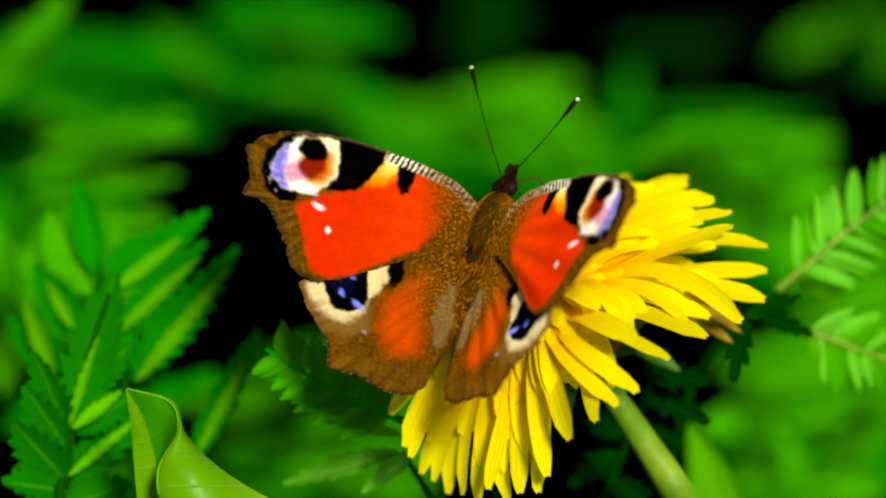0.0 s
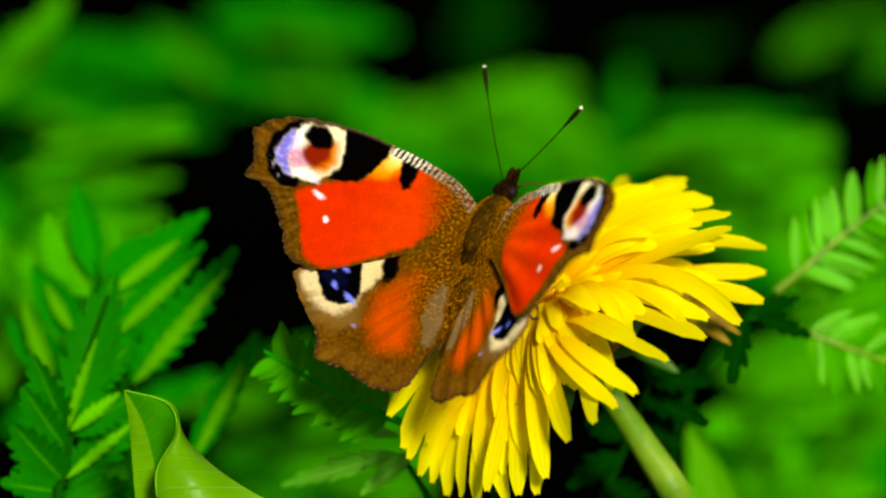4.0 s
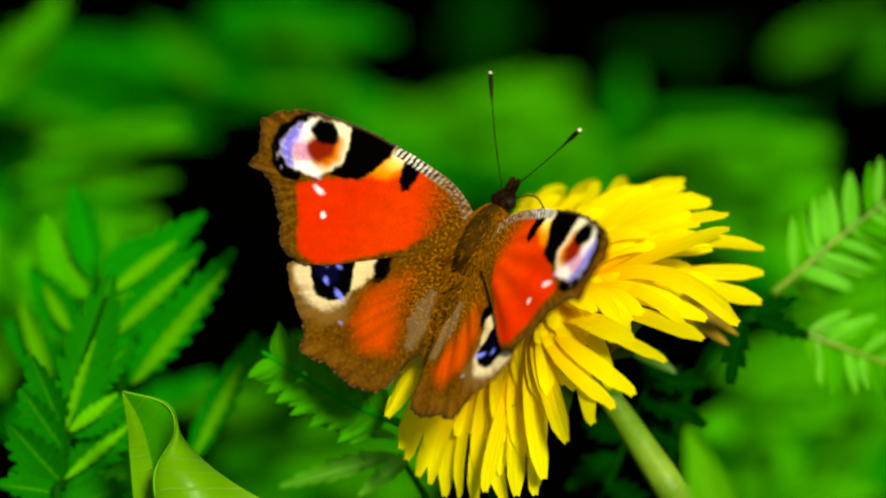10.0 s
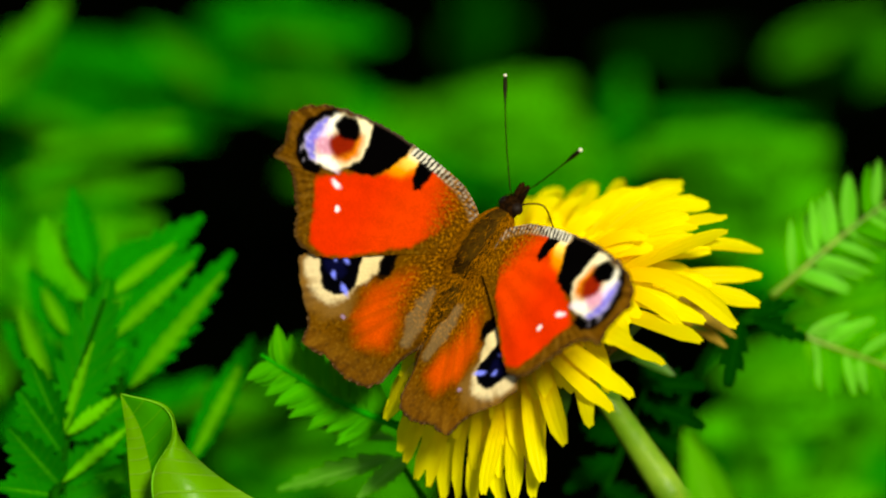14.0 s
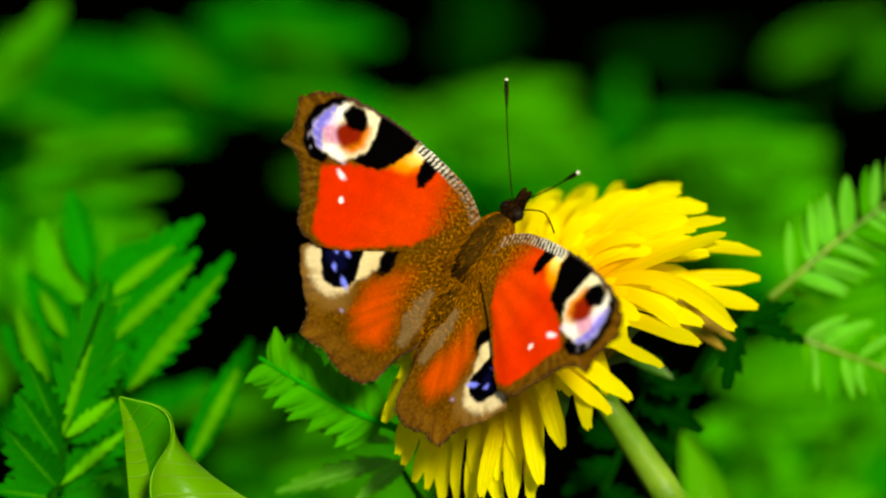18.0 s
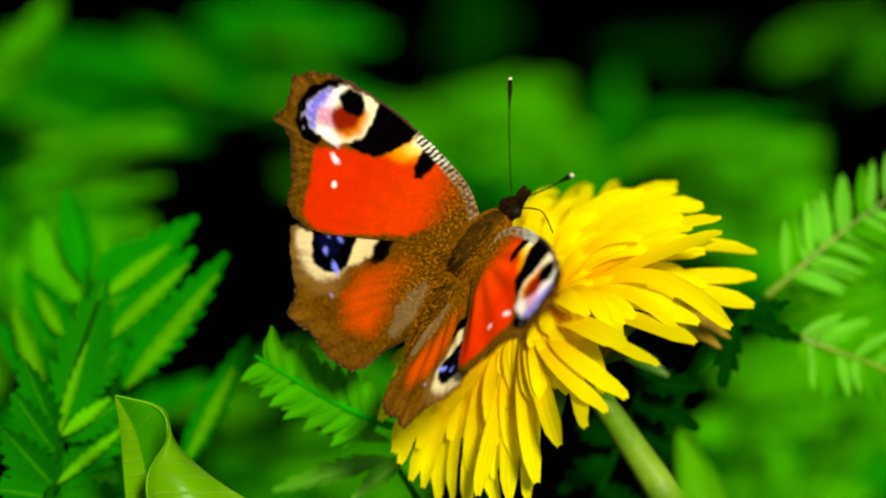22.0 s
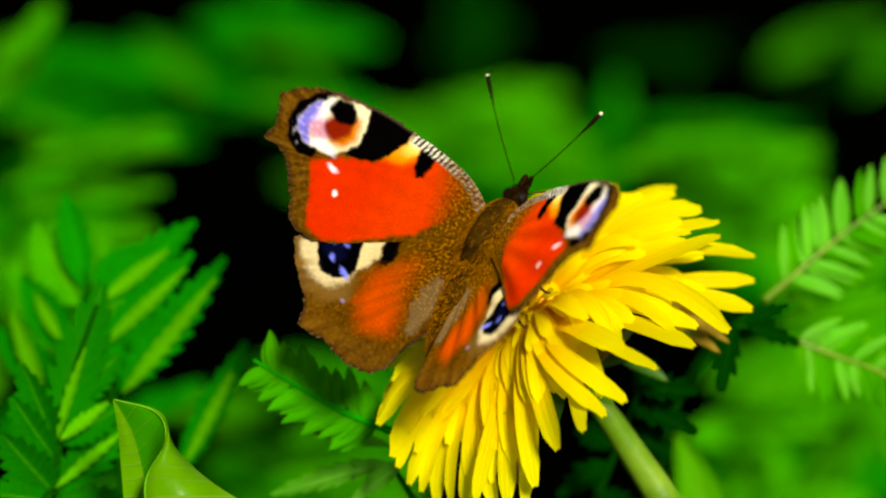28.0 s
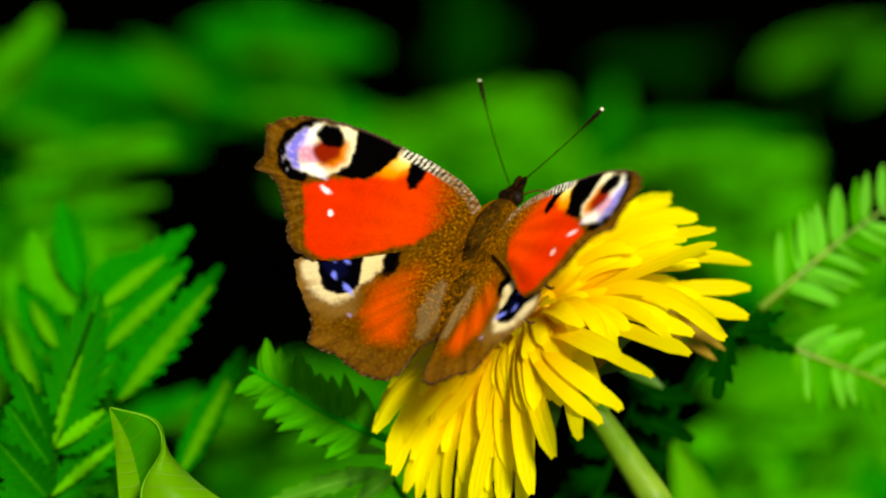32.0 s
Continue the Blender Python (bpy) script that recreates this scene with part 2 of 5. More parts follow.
# ---- ground ----
bm = bmesh.new()
bmesh.ops.create_grid(bm, x_segments=60, y_segments=60, size=1.0)
for v in bm.verts:
    r = v.co.length
    v.co *= 0.6 + 300 * max(r - 0.75, 0) ** 3 + 2 * r
    v.co.z = 0.012 * noise.noise(v.co * 6) if v.co.length < 6 else 0.0
me = bpy.data.meshes.new("ground")
bm.to_mesh(me)
bm.free()
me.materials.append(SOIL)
tagged(new("ground", me), "soil coloured near black to stand in for the weeds' shade", "ground", kind="structure")

# ---- butterfly ----


def smooth(lo, hi, x):
    t = np.clip((x - lo) / (hi - lo), 0, 1)
    return t * t * (3 - 2 * t)


def inside(P, corners):
    """Signed distance to a polygon, positive inside."""
    c = np.array(corners, float)
    d = np.full(len(P), 1e9)
    sign = np.full(len(P), -1.0)
    for a, b in zip(c, np.roll(c, -1, axis=0)):
        e = b - a
        w = P - a
        t = np.clip((w @ e) / (e @ e), 0, 1)
        d = np.minimum(d, np.hypot(*(w - t[:, None] * e).T))
        hit = ((a[1] <= P[:, 1]) != (b[1] <= P[:, 1]))
        if abs(e[1]) > 1e-12:
            x = a[0] + (P[:, 1] - a[1]) / e[1] * e[0]
            sign = np.where(hit & (P[:, 0] < x), -sign, sign)
    return d * sign


def oval(P, cx, cy, rx, ry, turn=0.0):
    """About the distance to an ellipse, positive inside."""
    c, s = math.cos(radians(turn)), math.sin(radians(turn))
    x, y = P[:, 0] - cx, P[:, 1] - cy
    return (1 - np.hypot((x * c + y * s) / rx, (-x * s + y * c) / ry)) * min(rx, ry)


def lay(colour, mask, paint):
    return colour * (1 - mask[:, None]) + mask[:, None] * np.array(paint)


def grains(P, size, seed):
    return np.array([noise.noise(Vector((x / size, y / size, seed))) for x, y in P])


def edge_line(corners, steps=18):
    pts = [Vector((x, y, 0)) for x, y in corners]
    n = len(pts)
    out = []
    for i in range(n):
        a, p, q, b = pts[i - 1], pts[i], pts[(i + 1) % n], pts[(i + 2) % n]
        for k in range(steps):
            t = k / steps
            out.append(0.5 * (2 * p + (q - a) * t + (2 * a - 5 * p + 4 * q - b) * t * t + (3 * p - a - 3 * q + b) * t ** 3))
    return np.array([(v.x, v.y) for v in out])


FORE_EDGE = [(1.6, 3.2), (5.3, 6.0), (9.3, 7.0), (14.2, 7.6), (19.2, 7.9), (24.7, 7.4), (28.4, 6.5), (31.1, 4.9), (32.2, 3.0), (31.4, 1.3),
             (30.9, -0.6), (30.9, -2.7), (29.0, -2.8), (26.9, -4.1), (25.4, -6.0), (24.0, -8.0), (23.0, -9.9), (21.4, -10.9), (18.8, -11.0),
             (15.5, -9.5), (11.4, -6.8), (7.0, -4.2), (3.4, -2.4), (1.4, -1.6)]
HIND_EDGE = [(1.2, 0.0), (6.0, 0.2), (12.0, -2.4), (17.5, -6.6), (20.9, -11.2), (20.6, -13.0), (18.9, -15.2), (17.2, -16.9), (15.7, -18.6),
             (15.0, -21.0), (13.4, -21.4), (11.0, -21.3), (7.8, -22.2), (4.2, -21.9), (2.6, -20.4), (1.7, -16.8), (0.3, -13.8), (0.3, -11.0), (1.0, -6.0)]


def fore_pattern(P):
    w = 0.35 * np.stack([grains(P, 1.1, 3.1), grains(P, 1.1, 7.7)], 1) + 0.12 * np.stack([grains(P, 0.35, 1.1), grains(P, 0.35, 5.7)], 1)
    Q = P + w
    rim = inside(P, edge_line(FORE_EDGE, 4))
    g = grains(P, 0.45, 9.0)
    u, v = P[:, 0], P[:, 1]
    c = np.tile(np.array([0.090, 0.034, 0.0008]), (len(P), 1))
    c = lay(c, smooth(-0.1, 0.5, grains(P, 2.2, 4.0)) * 0.5, (0.135, 0.056, 0.002))
    c = lay(c, smooth(0.08, 0.4, grains(P, 0.42, 23.0)) * 0.5, (0.20, 0.095, 0.008))
    c = lay(c, smooth(-0.08, -0.4, grains(P, 0.55, 27.0)) * 0.6, (0.026, 0.010, 0.001))
    # dark hem along the outer edge
    c = lay(c, smooth(0.75, 0.1, rim) * smooth(17.5, 21, u) * 0.9, (0.026, 0.014, 0.005))
    around = np.arctan2(v, u - 18.0)
    streak = np.array([noise.noise(Vector((a * 22, 0.3 * r, 2.0))) for a, r in zip(around, rim)])
    c = lay(c, smooth(0.0, 0.4, streak) * smooth(20, 23, u) * 0.3, (0.21, 0.10, 0.014))
    c = lay(c, smooth(0.0, -0.4, streak) * smooth(20, 23, u) * 0.4, (0.05, 0.02, 0.003))
    ragged = np.array([noise.noise(Vector((a * 45, 0.5 * r, 3.0))) for a, r in zip(around, rim)])
    c = lay(c, smooth(0.35, 0.1, rim) * smooth(19, 22, u) * smooth(0.0, 0.25, ragged) * 0.3, (0.20, 0.11, 0.04))
    red = inside(Q, [(24.4, -1.9), (20.5, 0.4), (17.3, 1.7), (14.3, 5.2), (12.9, 6.4), (9.7, 6.2), (6.3, 5.0), (4.6, 3.2), (5.4, -0.4), (8.3, -3.9),
                     (11.6, -6.4), (14.8, -8.8), (18.2, -10.6), (20.4, -10.0), (21.7, -7.6), (23.2, -4.4)])
    red_paint = np.array([0.54, 0.022, 0.0]) + smooth(18, 10, u)[:, None] * np.array([0.02, 0.014, 0.0])
    m = smooth(-0.35, 0.45, red) * (1 - 0.85 * smooth(8.0, 4.0, u + g * 2.2))
    c = c * (1 - m[:, None]) + m[:, None] * red_paint
    # yellow wedges at the front edge
    wedge = inside(Q, [(14.7, 7.6), (14.9, 5.8), (16.6, 2.4), (14.2, 3.2), (13.0, 5.2), (12.8, 7.5)])
    c = lay(c, smooth(-0.9, 0.5, wedge) * smooth(1.6, 4.6, v), (0.80, 0.30, 0.006))
    c = lay(c, smooth(-0.3, 0.5, wedge) * smooth(3.8, 5.6, v), (0.85, 0.56, 0.10))
    c = lay(c, smooth(-0.2, 0.5, wedge) * smooth(5.4, 6.6, v), (0.88, 0.82, 0.58))
    patch = inside(Q, [(21.6, 8.4), (14.7, 8.2), (14.7, 7.4), (15.0, 5.8), (16.4, 3.0), (17.6, 1.5), (19.8, 0.7), (21.4, 0.6), (21.0, 2.8), (20.8, 5.4)])
    c = lay(c, smooth(-0.12, 0.2, patch), (0.0008, 0.0006, 0.0006))
    bar = inside(Q, [(13.0, 7.0), (13.1, 6.2), (12.7, 3.7), (11.8, 2.6), (11.0, 2.9), (10.5, 5.6), (10.8, 7.0)])
    c = lay(c, smooth(-0.15, 0.2, bar), (0.0008, 0.0006, 0.0006))
    # eyespot: black crescent, cream ring, lilac and pink field, dark red heart, black pupil
    eye = inside(Q, [(27.0, 6.6), (28.7, 5.4), (29.9, 3.4), (29.8, 0.9), (28.6, -1.4), (26.5, -2.2), (24.6, -2.0), (24.0, 0.0), (24.0, 5.4)])
    c = lay(c, smooth(-0.15, 0.2, eye), (0.0008, 0.0006, 0.0006))
    field = inside(Q, [(25.8, 6.7), (23.6, 7.2), (21.2, 7.3), (20.4, 5.8), (20.0, 3.2), (20.6, 1.3), (22.0, 0.0), (24.2, -0.9), (26.4, -0.9), (28.0, 0.2), (28.8, 1.8), (28.5, 3.8), (27.4, 5.4)])
    c = lay(c, smooth(0.0, 0.45, field), (0.78, 0.70, 0.46))
    lilac = inside(Q, [(28.9, 1.0), (28.7, 4.0), (27.4, 5.6), (26.9, 4.6), (26.6, 2.6), (26.4, 0.6), (25.0, -0.8), (26.6, -1.0), (28.2, 0.0)])
    c = lay(c, smooth(-0.3, 0.5, lilac + 0.4 * g) * smooth(0.0, 0.4, field), (0.17, 0.15, 0.62))
    c = lay(c, smooth(-0.4, 0.6, oval(Q, 25.4, 1.8, 1.6, 1.5, 30) + 0.5 * g) * 0.85, (0.55, 0.20, 0.38))
    c = lay(c, smooth(-0.2, 0.5, oval(Q, 26.4, 3.6, 0.8, 1.5, 25) + 0.4 * g) * 0.7, (0.62, 0.50, 0.76))
    c = lay(c, smooth(0.15, 0.45, grains(P, 0.55, 12.0)) * smooth(-0.2, 0.3, oval(Q, 26.6, 1.9, 2.3, 3.2, 20)) * 0.32, (0.74, 0.66, 0.86))
    c = lay(c, smooth(-0.2, 0.4, oval(Q, 24.2, 0.2, 1.9, 0.8, -12) + 0.3 * g) * 0.85, (0.80, 0.74, 0.76))
    c = lay(c, smooth(-0.2, 0.5, oval(Q, 26.0, 5.2, 1.0, 1.1, -40) + 0.2 * g), (0.88, 0.84, 0.74))
    c = lay(c, smooth(-0.6, 0.6, oval(Q, 22.5, 3.2, 1.7, 2.3, 0)), (0.62, 0.18, 0.008))
    c = lay(c, smooth(-0.4, 0.6, oval(Q, 23.6, 3.3, 1.9, 2.0)), (0.20, 0.010, 0.002))
    c = lay(c, smooth(-0.2, 0.3, oval(Q, 24.0, 5.3, 2.0, 1.6, 12)), (0.0008, 0.0006, 0.0006))
    # two white spots
    c = lay(c, smooth(-0.2, 0.2, oval(Q, 21.5, -1.75, 0.85, 0.42, 5)), (0.80, 0.62, 0.70))
    c = lay(c, smooth(-0.15, 0.15, oval(Q, 19.5, -4.4, 0.4, 0.34)), (0.85, 0.78, 0.80))
    c = lay(c, smooth(-0.15, 0.15, oval(Q, 22.7, 0.0, 0.8, 0.3, 20)) * 0.6, (0.75, 0.6, 0.75))
    # black and white bars on the front edge
    front = smooth(1.45, 1.1, rim) * smooth(0.0, 1.0, v - 0.5) * smooth(1.8, 2.6, u) * smooth(15.2, 14.4, u)
    stripe = 0.5 + 0.5 * np.sin(u * 9.0 + v * 2.4 + 1.6 * g)
    c = lay(c, front, (0.002, 0.0015, 0.001))
    c = lay(c, front * smooth(0.5, 0.75, stripe), (0.74, 0.70, 0.58))
    c = lay(c, smooth(0.35, 0.15, np.abs(rim - 1.25)) * smooth(1.5, 3.0, v) * smooth(2, 4, u) * smooth(10.5, 8, u) * 0.3, (0.5, 0.34, 0.14))
    fringe = smooth(0.5, 0.15, rim) * smooth(14, 16, u) * smooth(6.5, 7.2, v)
    c = lay(c, fringe * 0.8, (0.07, 0.045, 0.03))
    # golden dust over the root
    root = smooth(9.0, 4.5, u - 0.35 * v)
    dust = np.random.rand(len(P))
    c = lay(c, root * 0.6, (0.09, 0.029, 0.001))
    c = lay(c, root * smooth(0.05, 0.35, grains(P, 0.30, 15.0) + 0.35 * (dust - 0.5)) * 0.9, (0.36, 0.135, 0.003))
    c = lay(c, root * smooth(-0.05, -0.35, grains(P, 0.34, 19.0)) * 0.75, (0.022, 0.008, 0.001))
    return c


def hind_pattern(P):
    Q = P + 0.35 * np.stack([grains(P, 1.1, 2.1), grains(P, 1.1, 6.7)], 1) + 0.12 * np.stack([grains(P, 0.35, 1.6), grains(P, 0.35, 5.2)], 1)
    rim = inside(P, edge_line(HIND_EDGE, 4))
    g = grains(P, 0.45, 8.0)
    u, v = P[:, 0], P[:, 1]
    c = np.tile(np.array([0.086, 0.031, 0.0002]), (len(P), 1))
    c = lay(c, smooth(-0.2, 0.5, grains(P, 2.4, 5.0)) * 0.5, (0.125, 0.048, 0.0006))
    c = lay(c, smooth(0.08, 0.4, grains(P, 0.42, 23.0)) * 0.5, (0.20, 0.095, 0.008))
    c = lay(c, smooth(-0.08, -0.4, grains(P, 0.55, 27.0)) * 0.6, (0.026, 0.010, 0.001))
    c = lay(c, smooth(-16.5, -20.5, v) * 0.35, (0.14, 0.058, 0.008))
    c = lay(c, smooth(0.6, 0.1, rim) * smooth(-9, -13, v) * 0.9, (0.022, 0.011, 0.004))
    c = lay(c, smooth(-2.4, 1.0, inside(Q, [(6.2, -7.0), (9.6, -11.4), (9.6, -14.6), (7.8, -16.8), (5.2, -16.0), (5.6, -12.2)])) * 0.92, (0.50, 0.055, 0.0))
    c = lay(c, smooth(-1.4, 0.6, inside(Q, [(21.4, -11.0), (19.6, -14.4), (17.2, -16.4), (14.0, -16.6), (11.6, -15.0), (12.6, -11.0), (16.0, -8.0)])), (0.17, 0.085, 0.016))
    c = lay(c, smooth(-0.9, 0.5, inside(Q, [(20.9, -11.0), (19.2, -13.4), (17.0, -14.9), (14.6, -15.0), (12.9, -13.4), (12.8, -11.0), (16.0, -8.0)]) + 0.3 * g) * smooth(0.2, 1.1, rim), (0.60, 0.49, 0.28))
    c = lay(c, smooth(-0.5, 0.4, inside(Q, [(14.2, -7.2), (11.2, -5.8), (10.6, -8.4), (11.5, -10.6), (12.5, -11.6), (13.0, -10.0)]) + 0.2 * g), (0.62, 0.50, 0.26))
    c = lay(c, smooth(-0.25, 0.3, inside(Q, [(11.2, -5.9), (9.5, -5.0), (8.7, -7.2), (9.4, -9.2), (10.4, -9.2)])), (0.0008, 0.0006, 0.0006))
    c = lay(c, smooth(-0.15, 0.2, inside(Q, [(18.9, -8.6), (19.0, -10.4), (17.9, -12.1), (16.3, -13.7), (14.2, -13.9), (12.6, -12.5), (12.5, -10.5), (13.7, -7.8), (16.4, -6.8)])), (0.0006, 0.0006, 0.0015))
    for x, y, a, b, t in ((17.0, -9.7, 0.75, 0.30, 20), (15.2, -9.2, 0.75, 0.28, 20), (15.8, -11.7, 0.5, 0.34, 40), (13.5, -12.6, 0.9, 0.27, 36)):
        c = lay(c, smooth(-0.15, 0.2, oval(Q, x, y, a, b, t) + 0.1 * g), (0.16, 0.20, 0.86))
    c = lay(c, smooth(-0.2, 0.5, oval(Q, 16.2, -10.4, 2.0, 1.4, 20)) * 0.12, (0.01, 0.012, 0.14))
    c = lay(c, smooth(-0.1, 0.15, oval(Q, 11.8, -15.6, 0.36, 0.26)) * 0.45, (0.36, 0.27, 0.6))
    way = np.arctan2(v + 3.0, u)
    streak = np.array([noise.noise(Vector((a * 16, 0.12 * r, 6.0))) for a, r in zip(way, rim)])
    far = smooth(3.5, 1.0, rim) * smooth(-11, -14, v)
    c = lay(c, smooth(0.05, 0.45, streak) * far * 0.5, (0.19, 0.085, 0.006))
    c = lay(c, smooth(-0.05, -0.45, streak) * far * 0.5, (0.035, 0.012, 0.002))
    ragged = np.array([noise.noise(Vector((a * 60, 0.5 * r, 3.0))) for a, r in zip(way, rim)])
    c = lay(c, smooth(0.35, 0.1, rim) * smooth(-9, -12, v) * smooth(0.0, 0.25, ragged) * 0.45, (0.20, 0.12, 0.05))
    root = smooth(9.5, 4.0, u - 0.15 * (v + 8)) * smooth(-14.5, -9.5, v)
    dust = np.random.rand(len(P))
    c = lay(c, root * 0.6, (0.09, 0.029, 0.001))
    c = lay(c, root * smooth(0.05, 0.35, grains(P, 0.30, 15.0) + 0.35 * (dust - 0.5)) * 0.9, (0.36, 0.135, 0.003))
    c = lay(c, root * smooth(-0.05, -0.35, grains(P, 0.34, 19.0)) * 0.75, (0.022, 0.008, 0.001))
    # pale bare fold beside the abdomen
    c = lay(c, smooth(-0.4, 0.4, inside(Q, [(3.0, -6.8), (3.9, -9.0), (3.8, -12.0), (2.8, -15.2), (1.9, -14.8), (1.0, -11.0), (0.9, -7.2)])) * 0.42, (0.22, 0.155, 0.07))
    c = lay(c, smooth(0.15, 0.5, streak) * smooth(-7, -10, v) * smooth(13, 10, u) * 0.2, (0.10, 0.035, 0.001))
    return c


def wing(name, corners, heart, hinge, pattern, mirror, parent, label):
    """A wing as a fan of fine rings from its heart to its scalloped edge, in its hinge's space."""
    line = edge_line(corners)
    step = np.r_[0, np.cumsum(np.hypot(*np.diff(np.r_[line, line[:1]], axis=0).T))]
    n, rings = 420, 64
    at = np.linspace(0, step[-1], n, endpoint=False)
    ring = np.stack([np.interp(at, step, np.r_[line[:, k], line[:1, k]]) for k in (0, 1)], 1)
    out = ring - np.array(heart)
    far = smooth(12, 17, np.hypot(ring[:, 0], ring[:, 1] * 0.8))
    scallop = 1 + far * (0.008 * np.sin(at * 2.3) + 0.022 * np.array([noise.noise(Vector((a * 4.0, 2.5, 0))) for a in at]) + 0.014 * np.array([noise.noise(Vector((a * 1.6, 0.5, 0))) for a in at]))
    ring = np.array(heart) + out * scallop[:, None]
    P = [np.array(heart)[None]]
    for k in range(1, rings + 1):
        P.append(np.array(heart) + (ring - np.array(heart)) * (k / rings))
    P = np.concatenate(P)
    colour = pattern(P)
    # shallow pleats along the veins that run from the root
    angle = np.arctan2(P[:, 1] - hinge[1], P[:, 0] - hinge[0] + 2.0)
    reach = np.hypot(P[:, 0], P[:, 1])
    z = 0.10 * np.sin(angle * 26) * smooth(5, 14, reach)
    if hinge[1] > 0:
        # the trailing edge of a forewing lies down on the hindwing
        z = z - 0.3 * smooth(3.0, 0.0, inside(P, line[::4])) * smooth(0.5, -1.5, P[:, 1]) * smooth(21, 14, P[:, 0])
    sign = -1 if mirror else 1
    co = np.stack([sign * (P[:, 0] - hinge[0]), P[:, 1] - hinge[1], z], 1) / 1000
    faces = [(0, 1 + i, 1 + (i + 1) % n) for i in range(n)]
    for k in range(rings - 1):
        a, b = 1 + k * n, 1 + (k + 1) * n
        faces += [(a + i, b + i, b + (i + 1) % n, a + (i + 1) % n) for i in range(n)]
    if mirror:
        faces = [f[::-1] for f in faces]
    me = bpy.data.meshes.new(name)
    me.from_pydata(co.tolist(), [], faces)
    me.polygons.foreach_set("use_smooth", [True] * len(me.polygons))
    layer = me.attributes.new("pattern", "FLOAT_COLOR", "POINT")
    layer.data.foreach_set("color", np.c_[np.clip(colour, 0, 1), np.ones(len(P))].ravel())
    me.materials.append(WING)
    ob = new(name, me)
    ob.parent = parent
    thick = ob.modifiers.new("thickness", "SOLIDIFY")
    thick.thickness, thick.offset = 0.00008, -1
    return tagged(ob, label)


def lathe(bm, line, squash=0.85, sides=20):
    """A rounded body along the y axis: rows of (y, z of the middle, half width), in mm."""
    rings = []
    for y, z, r in line:
        rings.append([bm.verts.new((r * math.cos(a) / 1000, y / 1000, (z + r * squash * math.sin(a)) / 1000))
                      for a in (2 * math.pi * k / sides for k in range(sides))])
    for a, b in zip(rings, rings[1:]):
        for k in range(sides):
            bm.faces.new((a[k], b[k], b[(k + 1) % sides], a[(k + 1) % sides]))
    bm.faces.new(rings[0])
    bm.faces.new(rings[-1][::-1])


def hairs(bm, count, root, length, width):
    """Fine tapered hairs; root(i) gives a place and a way in mm."""
    for i in range(count):
        p, way = root(i)
        way = way.normalized()
        aside = way.cross(Vector((random.uniform(-1, 1), random.uniform(-1, 1), random.uniform(-1, 1)))).normalized()
        l = length * random.uniform(0.5, 1.2)
        drop = Vector((0, -0.25 * l, -0.1 * l))
        pts = [p + aside * width, p - aside * width, p + way * l * 0.6 + aside * width * 0.5, p + way * l * 0.6 - aside * width * 0.5, p + way * l + drop]
        a, b, c, d, e = (bm.verts.new(q / 1000) for q in pts)
        bm.faces.new((a, b, d, c))
        bm.faces.new((c, d, e))


def round_root(line, back, squash=0.85, low=False):
    """Places on the upper side of a lathed body, with hairs that lie backwards; low: few of them along the crest."""
    def root(i):
        k = random.uniform(0, len(line) - 1.001)
        j, t = int(k), k % 1
        y, z, r = (line[j][m] * (1 - t) + line[j + 1][m] * t for m in range(3))
        a = random.uniform(-0.5, math.pi + 0.5)
        if low and abs(a - math.pi / 2) < 0.62 and random.random() < 0.85:
            a = random.choice((random.uniform(-0.5, 0.9), random.uniform(2.2, 3.6)))
        n = Vector((math.cos(a), 0, math.sin(a)))
        return Vector((r * n.x, y, z + r * squash * n.z)), n * 0.55 + Vector((random.uniform(-0.75, 0.75), -back, random.uniform(-0.2, 0.3)))
    return root


